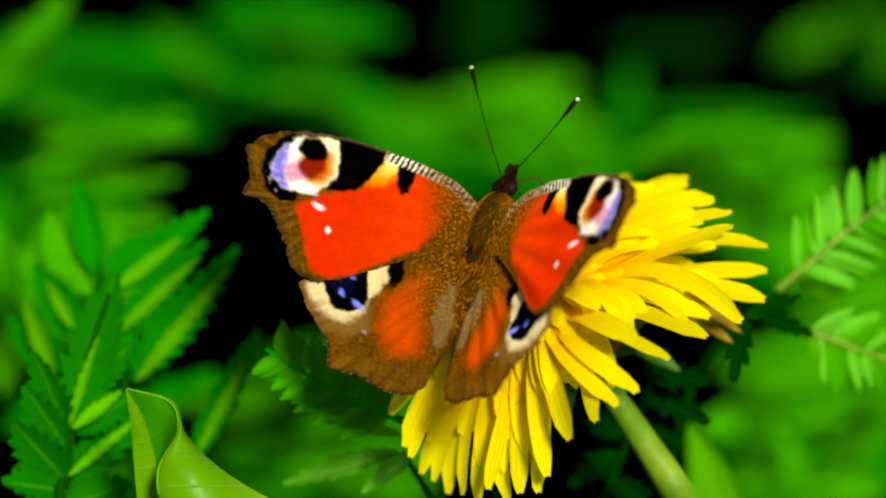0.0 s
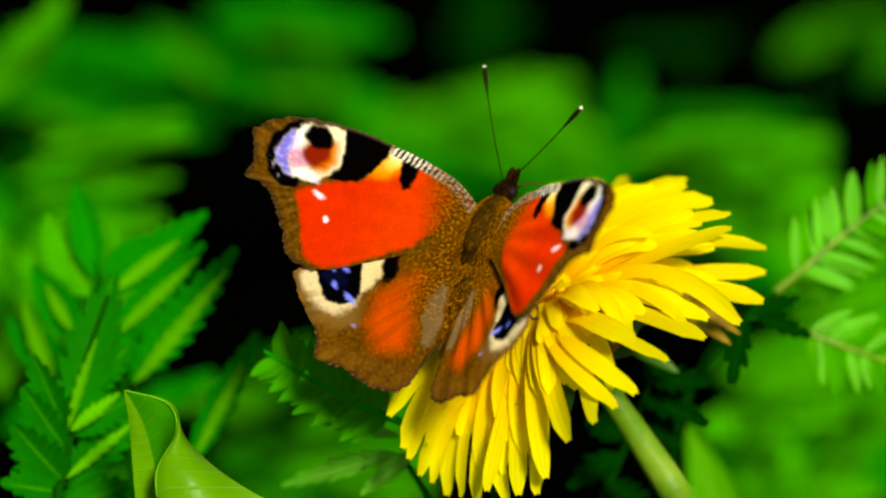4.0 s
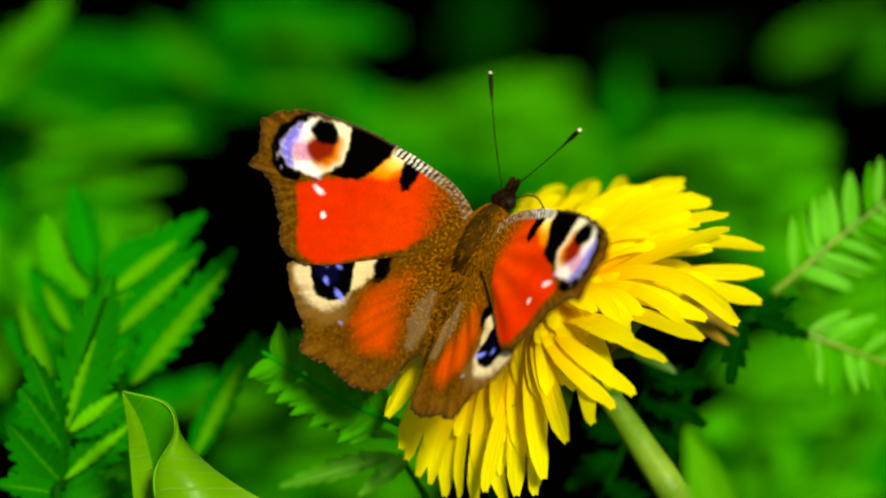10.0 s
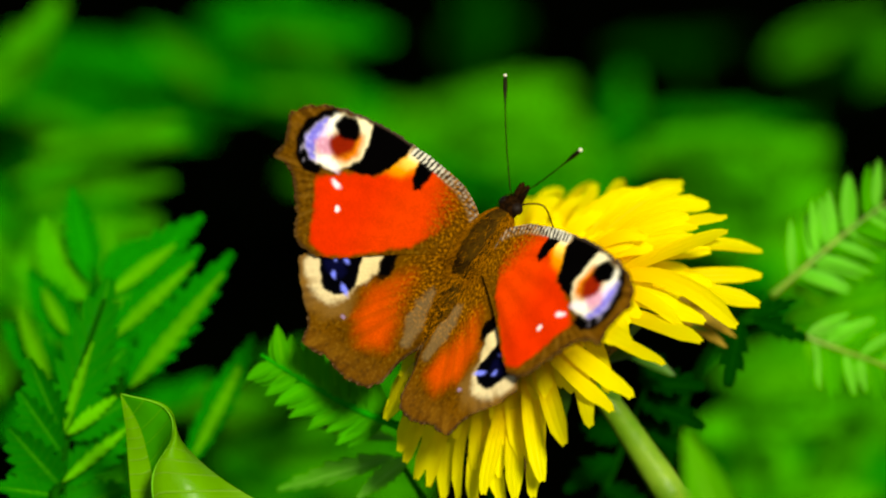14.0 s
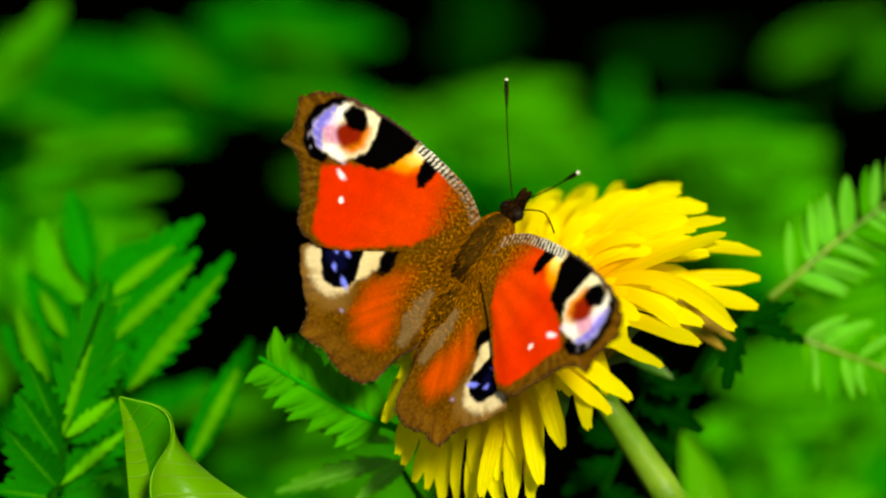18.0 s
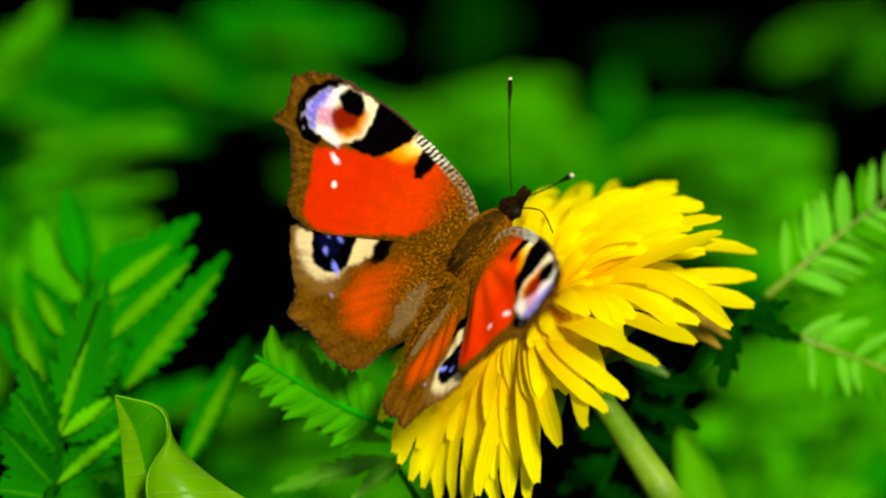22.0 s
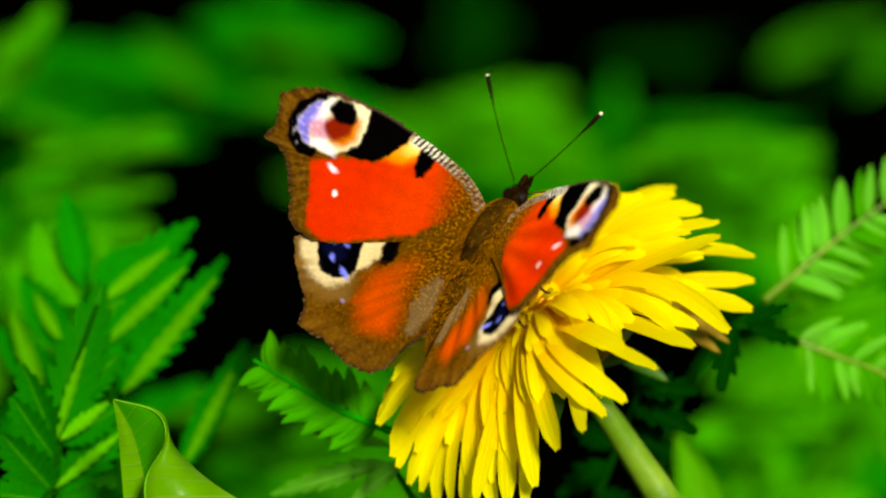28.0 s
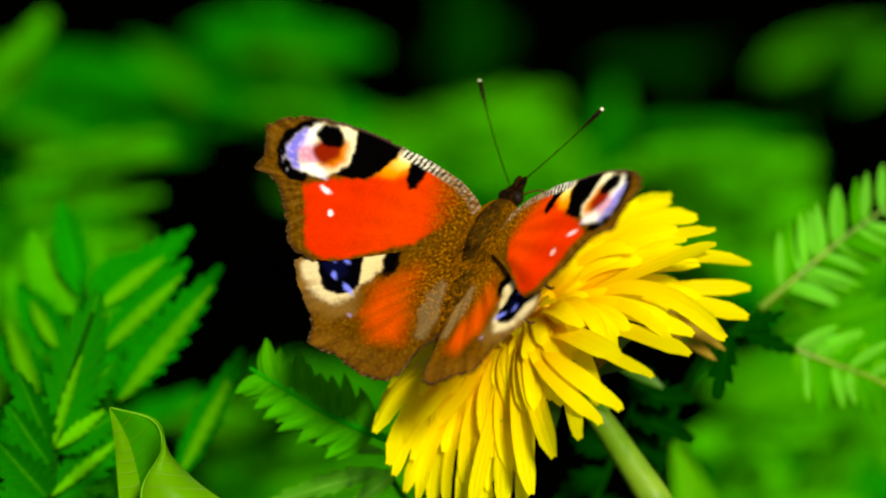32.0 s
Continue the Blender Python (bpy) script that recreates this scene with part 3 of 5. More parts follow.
def build_butterfly():
    root = thing("butterfly", (0, 0, 0), "peacock butterfly with red wings and four eyespots resting on a dandelion", "butterfly")
    chest = [(-4.2, -0.2, 0.9), (-3.6, 0.0, 2.0), (-2.0, 0.2, 2.5), (0.0, 0.3, 2.7), (2.5, 0.3, 2.6), (4.6, 0.1, 2.1), (5.8, -0.1, 1.5), (6.4, -0.2, 0.9)]
    tail = [(-2.6, -0.3, 1.3), (-4.0, -0.3, 1.8), (-6.5, -0.5, 2.15), (-9.0, -0.8, 2.1), (-11.5, -1.2, 1.8), (-13.8, -1.7, 1.3), (-15.2, -2.1, 0.8), (-16.0, -2.4, 0.3)]
    face = [(5.4, -0.3, 0.8), (6.0, -0.3, 1.25), (7.0, -0.4, 1.4), (7.9, -0.5, 1.15), (8.6, -0.6, 0.6)]
    for name, line, mat, label in (("thorax", chest, FUR, "brown furry thorax"), ("abdomen", tail, FUR, "brown furry abdomen"), ("head", face, DARK_HAIR, "dark hairy head")):
        bm = bmesh.new()
        lathe(bm, line)
        ob = part(name, bm, mat, root, label)
        bm = bmesh.new()
        if name == "thorax":
            hairs(bm, 3000, round_root(line, 0.9, low=True), 1.5, 0.03)
        elif name == "abdomen":
            hairs(bm, 2600, round_root(line, 0.9), 0.7, 0.045)
        else:
            hairs(bm, 500, round_root(line, -0.3), 0.7, 0.03)
        tagged(part("fur", bm, DARK_HAIR if name == "head" else FUR_GOLD, ob, "dark hairs" if name == "head" else "golden brown hairs"), kind="stuff")
        if name == "thorax":
            bm = bmesh.new()
            hairs(bm, 420, round_root([(-2.6, 1.0, 1.6), (-1.6, 1.3, 1.5), (3.4, 1.2, 1.0), (4.6, 1.0, 1.2)], 0.9), 1.1, 0.03)
            tagged(part("dark_fur", bm, DARK_HAIR, ob, "dark brown hairs on the back"), kind="stuff")
        if name == "head":
            for s in (-1, 1):
                bm = bmesh.new()
                bmesh.ops.create_uvsphere(bm, u_segments=16, v_segments=10, radius=0.00085, matrix=B(s * 1.0, 7.2, -0.3))
                part("eye", bm, EYE_DARK, ob, "dark round compound eye")
            for s in (-1, 1):
                bm = bmesh.new()
                line = [Vector((s * 0.45 + 0.1, y, z)) / 1000 for y, z in ((8.2, -0.9), (9.0, -0.6), (9.8, -0.5), (10.6, -0.6))]
                tube(bm, bent(line, 3), [0.0004] * 3 + [0.00045] * 3 + [0.0004] * 2 + [0.0003, 0.00012], 8)
                part("palp", bm, DARK_HAIR, ob, "dark upright palp")
            bm = bmesh.new()
            line = [Vector(q) / 1000 for q in ((0.5, 7.8, -1.2), (1.8, 8.6, -0.9), (3.3, 9.3, -1.2), (4.0, 9.0, -2.2), (4.0, 7.8, -5.2))]
            tube(bm, bent(line, 6), [0.00011] * 25, 6)
            part("proboscis", bm, CHITIN_BROWN, ob, "thin brown proboscis dipped into the flower")
    wings = [wing("forewing", FORE_EDGE, (15.5, -0.8), (1.8, 0.5), fore_pattern, True, root, "red forewing with a lilac eyespot and brown hem"),
             wing("hindwing", HIND_EDGE, (9.0, -11.5), (1.8, -3.0), hind_pattern, True, root, "brown hindwing with a blue-black eyespot"),
             wing("forewing", FORE_EDGE, (15.5, -0.8), (1.8, 0.5), fore_pattern, False, root, "red forewing with a lilac eyespot and brown hem"),
             wing("hindwing", HIND_EDGE, (9.0, -11.5), (1.8, -3.0), hind_pattern, False, root, "brown hindwing with a blue-black eyespot")]
    feelers = []
    for s in (-1, 1):
        bm = bmesh.new()
        line = [Vector((0.25 * math.sin(math.pi * k / 12) * s, 15.5 * k / 12, 0)) / 1000 for k in range(13)]
        tube(bm, line, [0.00008] * 9 + [0.0001, 0.0002, 0.00031, 0.00025], 8)
        feeler = part("antenna", bm, CHITIN, root, "thin black antenna with a clubbed end")
        bm = bmesh.new()
        bmesh.ops.create_uvsphere(bm, u_segments=10, v_segments=8, radius=0.00024, matrix=B(0, 15.62, 0))
        part("club_tip", bm, PALE_TIP, feeler, "pale tip of the club")
        feelers.append(feeler)
    for s, y, foot in ((-1, 3.5, (-5.0, 5.5, -6.5)), (1, 3.5, (5.2, 4.0, -6.5)), (-1, 1.0, (-7.0, -2.0, -7.0)), (1, 1.0, (8.5, -1.5, -6.0)), (-1, -1.5, (-5.5, -8.5, -7.5)), (1, -1.5, (7.5, -6.5, -6.5))):
        f = Vector((foot[0] * 0.82, foot[1], foot[2]))
        knee = Vector((s * 1.2, y, -1.8)).lerp(f, 0.5) + Vector((s * 1.0, 0, 1.6))
        bm = bmesh.new()
        tube(bm, bent([q / 1000 for q in (Vector((s * 1.2, y, -1.6)), knee, f, f + Vector((s * 0.9, 0.2, -0.6)))], 4),
             [0.0003] * 3 + [0.00026] * 3 + [0.0002] * 5 + [0.00014] * 2, 7)
        part("leg", bm, CHITIN_BROWN, root, "thin dark brown leg")
    return root, wings, feelers


INSECT = build_butterfly()

# ---- dandelion ----
AXIS = Vector((-0.45, 0.79, 0.415)).normalized()
MIDDLE = spot(965, 528, -12)
FLOWER = Matrix.Translation(MIDDLE) @ (STAGE.to_3x3() @ AXIS.to_track_quat("Z", "Y").to_matrix()).to_4x4()
# bearings of the outer petals' tips, round the flower from its far side
RIM = [(1113, 310), (1160, 328), (1217, 312), (1262, 350), (1296, 376), (1300, 408), (1356, 432), (1356, 478), (1350, 524), (1312, 566), (1252, 600),
       (1180, 630), (1128, 608), (1124, 690), (1088, 714), (1056, 746), (1010, 780), (968, 842), (950, 866), (922, 876), (895, 884), (868, 872), (845, 888),
       (818, 876), (792, 872), (766, 850), (744, 836), (724, 806), (714, 788), (694, 738), (698, 690), (712, 636), (738, 580), (778, 520), (830, 462),
       (888, 376), (942, 338), (1000, 320), (1058, 312)]


def rim_tip(a, b):
    """The tip of an outer petal: on the disc's plane, or hanging below it where the petal would grow too long."""
    across, up = (a - 965) / 13.6, (528 - b) / 13.6
    flat = -(AXIS.x * across + AXIS.y * up) / AXIS.z
    most = math.sqrt(max(28.5 ** 2 - across ** 2 - up ** 2, 0.0))
    return spot(a, b, -12 + max(-most, min(most, flat)))


def petal(base, tip, width, bow, twist, lean, rnd, root):
    """A strap-shaped petal that arches from base to tip, its face leaning to the open air, and ends in five small teeth."""
    bm = bmesh.new()
    side_layer, along_layer = bm.verts.layers.float.new("side"), bm.verts.layers.float.new("along")
    up = FLOWER.to_3x3() @ Vector((0, 0, 1))
    length = (tip - base).length
    crown = base.lerp(tip, 0.55) + up * bow * length * 2
    cup, sway = rnd.uniform(-0.1, 0.28), rnd.uniform(-0.11, 0.11)
    rows, seg = [], 10
    for i in range(seg + 1):
        t = i / seg
        p = base * (1 - t) ** 2 + crown * 2 * t * (1 - t) + tip * t * t
        way = ((crown - base) * (1 - t) + (tip - crown) * t).normalized()
        aside = way.cross(up + VIEW.normalized() * lean).normalized()
        over = aside.cross(way)
        p = p + aside * sway * length * math.sin(math.pi * t)
        w = width / 2000 * (0.38 + 0.62 * min(t / 0.72, 1) ** 0.85) * (1 - 0.42 * (max(t - 0.84, 0) / 0.16) ** 2)
        roll = radians(twist) * t
        row = []
        for j, s in enumerate((-1, -0.5, 0, 0.5, 1)):
            tooth = (0.006 if j % 2 else -0.002 - 0.034 * abs(s)) * length if i == seg else 0.0
            v = bm.verts.new(p + aside * (s * w * math.cos(roll)) + over * (s * w * math.sin(roll) + cup * w * (s * s - 0.4)) + way * tooth)
            v[side_layer], v[along_layer] = s, t
            row.append(v)
        rows.append(row)
    for r, q in zip(rows, rows[1:]):
        for j in range(4):
            bm.faces.new((r[j], r[j + 1], q[j + 1], q[j]))
    part("petal", bm, PETAL, root)


def build_dandelion():
    root = new("dandelion")
    root.empty_display_size = 0.01
    low = spot(1262, 970, -14)
    ground_at = Vector((low.x + 0.006, low.y + 0.004, 0.0))
    root.location = ground_at
    HOME[root.name] = ground_at
    tagged(root, "open yellow dandelion flower on a pale green stem", "flower")
    rnd = random.Random(5)
    rim = [rim_tip(*q) for q in RIM]
    up = FLOWER.to_3x3() @ Vector((0, 0, 1))
    n = len(rim)
    # layer: count, reach of the tips, their lift in mm, width, ring radius, arch
    for count, reach, lift, width, ring, bow in ((n, 1.0, 0.0, 2.7, 5.0, 0.09), (44, 0.89, 0.9, 2.4, 4.8, 0.10), (48, 0.77, 1.8, 2.3, 4.4, 0.10), (48, 0.65, 2.6, 2.2, 3.9, 0.09),
                                                 (46, 0.52, 3.5, 2.0, 3.3, 0.08), (38, 0.38, 4.3, 1.8, 2.6, 0.06), (24, 0.25, 5.0, 1.5, 1.8, 0.03), (12, 0.13, 5.3, 1.3, 0.9, 0.0)):
        for k in range(count):
            at = (k + (0.5 if reach < 1 else 0.0) + (rnd.uniform(-0.5, 0.5) if reach < 1 else 0.0)) * n / count % n
            i = int(at)
            out = rim[i].lerp(rim[(i + 1) % n], at - i) - MIDDLE
            # the side that hangs towards the ground arches more
            open_side = 8.5 < at < 18.5
            f = reach * (0.93 if open_side and 0.7 < reach < 1 else 1.0) * (rnd.uniform(0.74, 1.12) if reach < 1 else 1.0)
            flat = (out - up * out.dot(up)).normalized()
            base = MIDDLE + flat * (ring / 1000) + up * (lift * 0.35 - 0.6) / 1000
            tip = MIDDLE + out * f + up * (lift + (rnd.uniform(-1.2, 1.6) if reach < 1 else rnd.uniform(-0.6, 0.6))) / 1000
            far = 0.9 if at < 8 or at > 33 else 0.82 if at > 17.5 else 1.0
            petal(base, tip, width * far * rnd.uniform(0.84, 1.1), bow * (1.8 if open_side else 1.0) * rnd.uniform(0.6, 1.3), rnd.uniform(-30, 30), 1.3 if at < 8 or at > 33 else 0.4, rnd, root)
    # the green cup of bracts, upright inner ones and a drooping outer row
    bm = bmesh.new()
    prof = [(-12, 2.1), (-11.2, 3.2), (-9.5, 4.6), (-7, 5.6), (-4, 6.1), (-2.5, 6.2), (-1.6, 5.0)]
    rings = []
    for z, r in prof:
        rings.append([bm.verts.new((r * math.cos(a) / 1000, r * math.sin(a) / 1000, z / 1000)) for a in (2 * math.pi * q / 20 for q in range(20))])
    for a, b in zip(rings, rings[1:]):
        for q in range(20):
            bm.faces.new((a[q], a[(q + 1) % 20], b[(q + 1) % 20], b[q]))
    bm.faces.new(rings[0][::-1])
    bm.faces.new(rings[-1])
    bm.transform(FLOWER)
    cup = part("flower_cup", bm, BRACT, root, "green cup under the petals")
    bm = bmesh.new()
    bmesh.ops.create_uvsphere(bm, u_segments=24, v_segments=12, radius=1.0, matrix=FLOWER @ Matrix.Diagonal((0.0052, 0.0052, 0.0042, 1)))
    part("floret_disc", bm, FLORET, root, "orange-yellow centre of the flower")
    for k in range(15):
        bm = bmesh.new()
        t = 2 * math.pi * (k + rnd.uniform(-0.2, 0.2)) / 15
        o = Vector((math.cos(t), math.sin(t), 0))
        p, q = o * 0.0058 + Vector((0, 0, -0.0095)), o * (0.0135 + rnd.uniform(-0.002, 0.0025)) + Vector((0, 0, -0.0035))
        blade(bm, FLOWER @ p, FLOWER @ q, 0.0042, FLOWER.to_3x3() @ (o - Vector((0, 0, 1))), -0.1, 0.2, 0, 8)
        part("bract", bm, BRACT_DRY if k % 4 == 1 else BRACT, cup)
    for k in range(13):
        bm = bmesh.new()
        t = 2 * math.pi * (k + rnd.uniform(-0.3, 0.3)) / 13
        o = Vector((math.cos(t), math.sin(t), 0))
        p, q = o * 0.0035 + Vector((0, 0, -0.0108)), o * 0.0115 + Vector((0, 0, -0.0095 + rnd.uniform(-0.003, 0.003)))
        blade(bm, FLOWER @ p, FLOWER @ q, 0.0028, FLOWER.to_3x3() @ Vector((0, 0, 1)), 0.15, 0.2, 0, 8)
        part("outer_bract", bm, BRACT_DRY if k % 3 == 0 else BRACT, cup, "reflexed outer bract")
    # bracts bent down under the rim, withered at their ends
    for p, q, w, mat in (((1170, 520, -24), (1296, 600, -19), 2.4, BRACT_DRY), ((1190, 510, -24), (1312, 582, -18), 2.2, BRACT_DRY), ((1150, 520, -25), (1276, 574, -20), 3.2, BRACT),
                         ((1096, 596, -27), (1204, 652, -24), 2.4, BRACT), ((960, 760, -24), (948, 850, -20), 2.4, BRACT_DRY)):
        bm = bmesh.new()
        blade(bm, spot(*p), spot(*q), w / 1000, VIEW + UPWARD * 0.6, 0.08, 0.3, 0, 10)
        part("bent_bract", bm, mat, cup, "withered bract bent down" if mat == BRACT_DRY else "green bract bent down")
    bm = bmesh.new()
    neck = FLOWER @ Vector((0, 0, -0.0112))
    line = bent([neck, spot(1088, 706, -19), spot(1140, 782, -17), spot(1196, 866, -15), low, low.lerp(ground_at, 0.2), low.lerp(ground_at, 0.5), ground_at], 6)
    tube(bm, line, [0.0012 + 0.0010 * min(1, 2.4 * k / len(line)) for k in range(len(line))], 14)
    part("stem", bm, STALK, root, "pale green hollow stem")
    return root


build_dandelion()

# ---- leaves ----


def leaf_plant(name, label, category, stalk_points, leaflets, mat, stalk_mat, width=0.0006, group="", teeth=9, away=(10, 20), part_name="leaflet", fold=0.25, notch=0.72):
    """A leaf or plant: a stalk that rises from the ground through the given places, with blades along it.
    Each blade: base and tip as bearings with depth, width in mm, tilt of its face."""
    top = [spot(*q) for q in stalk_points]
    foot = Vector((top[0].x + away[0] / 1000, top[0].y + away[1] / 1000, 0.0))
    root = thing(name, foot, label, category, group)
    bm = bmesh.new()
    line = bent([foot, foot.lerp(top[0], 0.6)] + top, 5)
    tube(bm, line, [width * (1.5 - k / len(line)) for k in range(len(line))], 8)
    part("stalk", bm, stalk_mat, root)
    grown = []
    for a, b, w, tilt, *own_mat in leaflets:
        bm = bmesh.new()
        p, q = spot(*a), spot(*b)
        look_way = VIEW + UPWARD * 0.5 + RIGHT * tilt
        margin = bool(own_mat) and own_mat[0] == GREEN_PALE
        blade(bm, p, q, w / 1000, look_way, random.uniform(0.0, 0.12), fold, teeth, 6 * teeth if teeth else 16, notch=0.55 if margin else notch)
        if margin:
            # a pale strip over the nearest leaflet paints in its sunlit half
            leaf = min(grown, key=lambda g: (g[0] - p).length + (g[1] - q).length)[2]
            part("folded_margin", bm, GREEN_PALE, leaf, "pale green strip that paints in the leaflet's sunlit half")
        else:
            grown.append((p, q, part(part_name, bm, own_mat[0] if own_mat else mat, root)))
    return root

# serrated weed beside the flower: front leaf, then the one behind it
leaf_plant("weed_leaf", "dark green serrated compound leaf among weeds", "leaf", [(112, 960, -22), (118, 850, -22), (128, 760, -22), (150, 650, -23), (195, 520, -24)], [
    ((124, 760, -22), (203, 484, -24), 8.8, 0.2), ((120, 760, -22), (58, 628, -18), 7, -0.5), ((118, 790, -22), (42, 690, -17), 6.2, -0.5),
    ((116, 850, -22), (24, 750, -16), 8.3, -0.5), ((116, 870, -22), (8, 850, -16), 7, -0.4), ((124, 765, -22), (236, 700, -26), 6.5, 0.4),
    ((140, 700, -23), (234, 606, -26), 6, 0.4), ((116, 850, -22), (248, 730, -28), 7, 0.5), ((116, 900, -22), (236, 850, -24), 6.5, 0.4),
    ((124, 757, -20), (168, 596, -21), 1.8, -0.3, GREEN_PALE), ((128, 760, -20), (214, 690, -23), 2.4, 0.2, GREEN_PALE),
    ((120, 844, -20), (242, 740, -24), 1.8, 0.3, GREEN_PALE)], GREEN_DEEP, GREEN_DARK, teeth=7, group="serrated weed leaves", fold=0.35, notch=0.58)
leaf_plant("weed_leaf", "green serrated compound leaf with pale strips for its sunlit halves", "leaf", [(250, 960, -40), (228, 720, -40), (195, 560, -42), (165, 430, -46)], [
    ((232, 674, -40), (415, 446, -34), 6.5, 0.5), ((205, 590, -41), (363, 428, -38), 6, 0.5), ((195, 517, -42), (364, 373, -40), 6.8, 0.5),
    ((175, 492, -44), (136, 320, -48), 5.7, -0.1), ((190, 482, -43), (278, 412, -46), 5.5, 0.3), ((160, 522, -45), (80, 370, -50), 7.8, -0.4, GREEN_LIME),
    ((150, 600, -42), (58, 468, -48), 7, -0.5), ((140, 682, -41), (8, 556, -46), 7.5, -0.5), ((230, 645, -40), (226, 586, -41), 3.4, 0.0),
    ((240, 676, -38.5), (402, 478, -32.5), 2.7, 0.6, GREEN_PALE), ((208, 588, -39.5), (348, 458, -36.5), 2.3, 0.6, GREEN_PALE),
    ((206, 510, -40.5), (318, 424, -39), 2.6, 0.6, GREEN_PALE), ((130, 582, -41), (82, 498, -45), 2.3, -0.4, GREEN_PALE),
    ((100, 677, -39), (40, 533, -44), 3, -0.4, GREEN_PALE)], GREEN_MID, GREEN_DARK, teeth=9, group="serrated weed leaves", fold=0.35, notch=0.62)
leaf_plant("weed_leaf", "single green serrated leaf on a stalk, with a pale strip for its sunlit half", "leaf", [(330, 960, -42), (342, 800, -42)], [
    ((338, 815, -42), (458, 586, -44), 4.8, 0.4), ((350, 800, -40.5), (446, 622, -42.5), 2.1, 0.5, GREEN_PALE)], GREEN_MID, GREEN_DARK, teeth=8, group="serrated weed leaves", fold=0.35, notch=0.7)
leaf_plant("weed_leaf", "pale green serrated leaf low among weeds", "leaf", [(800, 980, -22), (760, 880, -20), (712, 800, -19)], [
    ((708, 800, -19), (500, 856, -26), 3.8, -0.3), ((712, 770, -20), (572, 744, -26), 2.6, 0.2), ((735, 800, -18), (640, 872, -19), 3.4, 0.0)], GREEN_FEATHER, GREEN_DARK, teeth=7, group="serrated weed leaves", fold=0.35, notch=0.6)
# lobed leaves below the petals, with their shade painted in as near-black green
leaf_plant("weed_leaf", "lobed leaf coloured near black for the flower's shade", "leaf", [(1180, 900, -40), (1230, 680, -36), (1290, 580, -30), (1345, 560, -28)], [
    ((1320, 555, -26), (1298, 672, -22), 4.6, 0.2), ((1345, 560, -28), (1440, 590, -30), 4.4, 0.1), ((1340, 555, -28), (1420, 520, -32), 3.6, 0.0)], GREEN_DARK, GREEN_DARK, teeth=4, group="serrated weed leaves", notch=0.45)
leaf_plant("weed_leaf", "lobed leaf under the flower, its shade put into near-black green", "leaf", [(1010, 980, -45), (1060, 900, -42), (1120, 760, -36), (1160, 660, -30)], [
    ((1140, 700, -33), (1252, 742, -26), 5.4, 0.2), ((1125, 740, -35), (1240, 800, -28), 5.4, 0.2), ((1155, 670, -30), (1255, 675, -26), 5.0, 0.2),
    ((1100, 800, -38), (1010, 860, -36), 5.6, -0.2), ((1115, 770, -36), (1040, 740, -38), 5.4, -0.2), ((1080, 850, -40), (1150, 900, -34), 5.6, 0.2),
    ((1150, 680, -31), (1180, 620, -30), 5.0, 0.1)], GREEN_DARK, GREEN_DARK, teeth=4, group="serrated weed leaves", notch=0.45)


def feather_leaf(label, stalk_points, pairs, reach, mat, width, rib_mat=STALK):
    """A finely divided leaf: narrow leaflets in pairs along a bent rib."""
    top = [spot(*q) for q in stalk_points]
    line = bent(top, 8)
    foot = Vector((top[0].x - 0.005, top[0].y + 0.03, 0.0))
    root = thing("feather_leaf", foot, label, "leaf", "feathery leaves")
    bm = bmesh.new()
    low = bent([foot, foot.lerp(top[0], 0.7), top[0], top[1], top[2]], 6)
    tube(bm, low, [0.0006] * len(low), 8)
    part("leaf_stalk", bm, GREEN_DARK, root, "dark green leaf stalk")
    bm = bmesh.new()
    high = bent(top[2:], 8)
    tube(bm, high, [0.0005 * (1.2 - 0.8 * k / len(high)) for k in range(len(high))], 8)
    part("rib", bm, rib_mat, root, "pale midrib")
    for k in range(pairs):
        f = 0.5 + 0.48 * k / pairs
        i = int(f * (len(line) - 1))
        p = line[i]
        way = (line[i + 1] - p).normalized()
        out = way.cross(VIEW).normalized()
        for s in (-1, 1):
            l = reach * (1 - 0.7 * abs(f - 0.62)) * random.uniform(0.85, 1.15)
            bm = bmesh.new()
            blade(bm, p, p + (way * random.uniform(0.5, 0.75) + out * s * random.uniform(0.8, 0.95)) * l + VIEW * random.uniform(-0.1, 0.3) * l, width, VIEW + UPWARD * 0.6, 0.1, 0.35, 0, 8)
            part("leaflet", bm, mat if random.random() < 0.6 else GREEN_LIT, root)


feather_leaf("bright green feathery divided leaf", [(1190, 800, -40), (1270, 620, -40), (1375, 515, -38), (1445, 455, -38), (1530, 385, -40), (1640, 310, -42)], 13, 0.0078, GREEN_FEATHER, 0.0016)
feather_leaf("bright green feathery divided leaf, drooping", [(1180, 820, -40), (1290, 610, -40), (1395, 572, -36), (1480, 605, -36), (1580, 642, -38), (1680, 700, -40)], 12, 0.0066, GREEN_FEATHER, 0.0016)
feather_leaf("green feathery divided leaf low behind the flower", [(880, 900, -14), (820, 800, -14), (740, 755, -14), (640, 715, -14), (560, 672, -14), (470, 618, -14)], 15, 0.0056, GREEN_LIME, 0.0020, GREEN_MID)

leaf_plant("weed_leaf", "bright green serrated leaf beside the feathery leaves", "leaf", [(1640, 960, -64), (1600, 640, -64), (1412, 500, -64)], [
    ((1412, 500, -64), (1620, 372, -60), 8.5, 0.3), ((1400, 560, -64), (1640, 500, -62), 6.0, 0.2)], GREEN_LIT, GREEN_LIT, teeth=8, group="serrated weed leaves", fold=0.3, notch=0.6)

# curled leaf close by
root = thing("curled_leaf", spot(420, 1010, 0) * 1.0, "bright green veined leaf with its margin curled over", "leaf")
root.location = (root.location.x, root.location.y, 0.0)
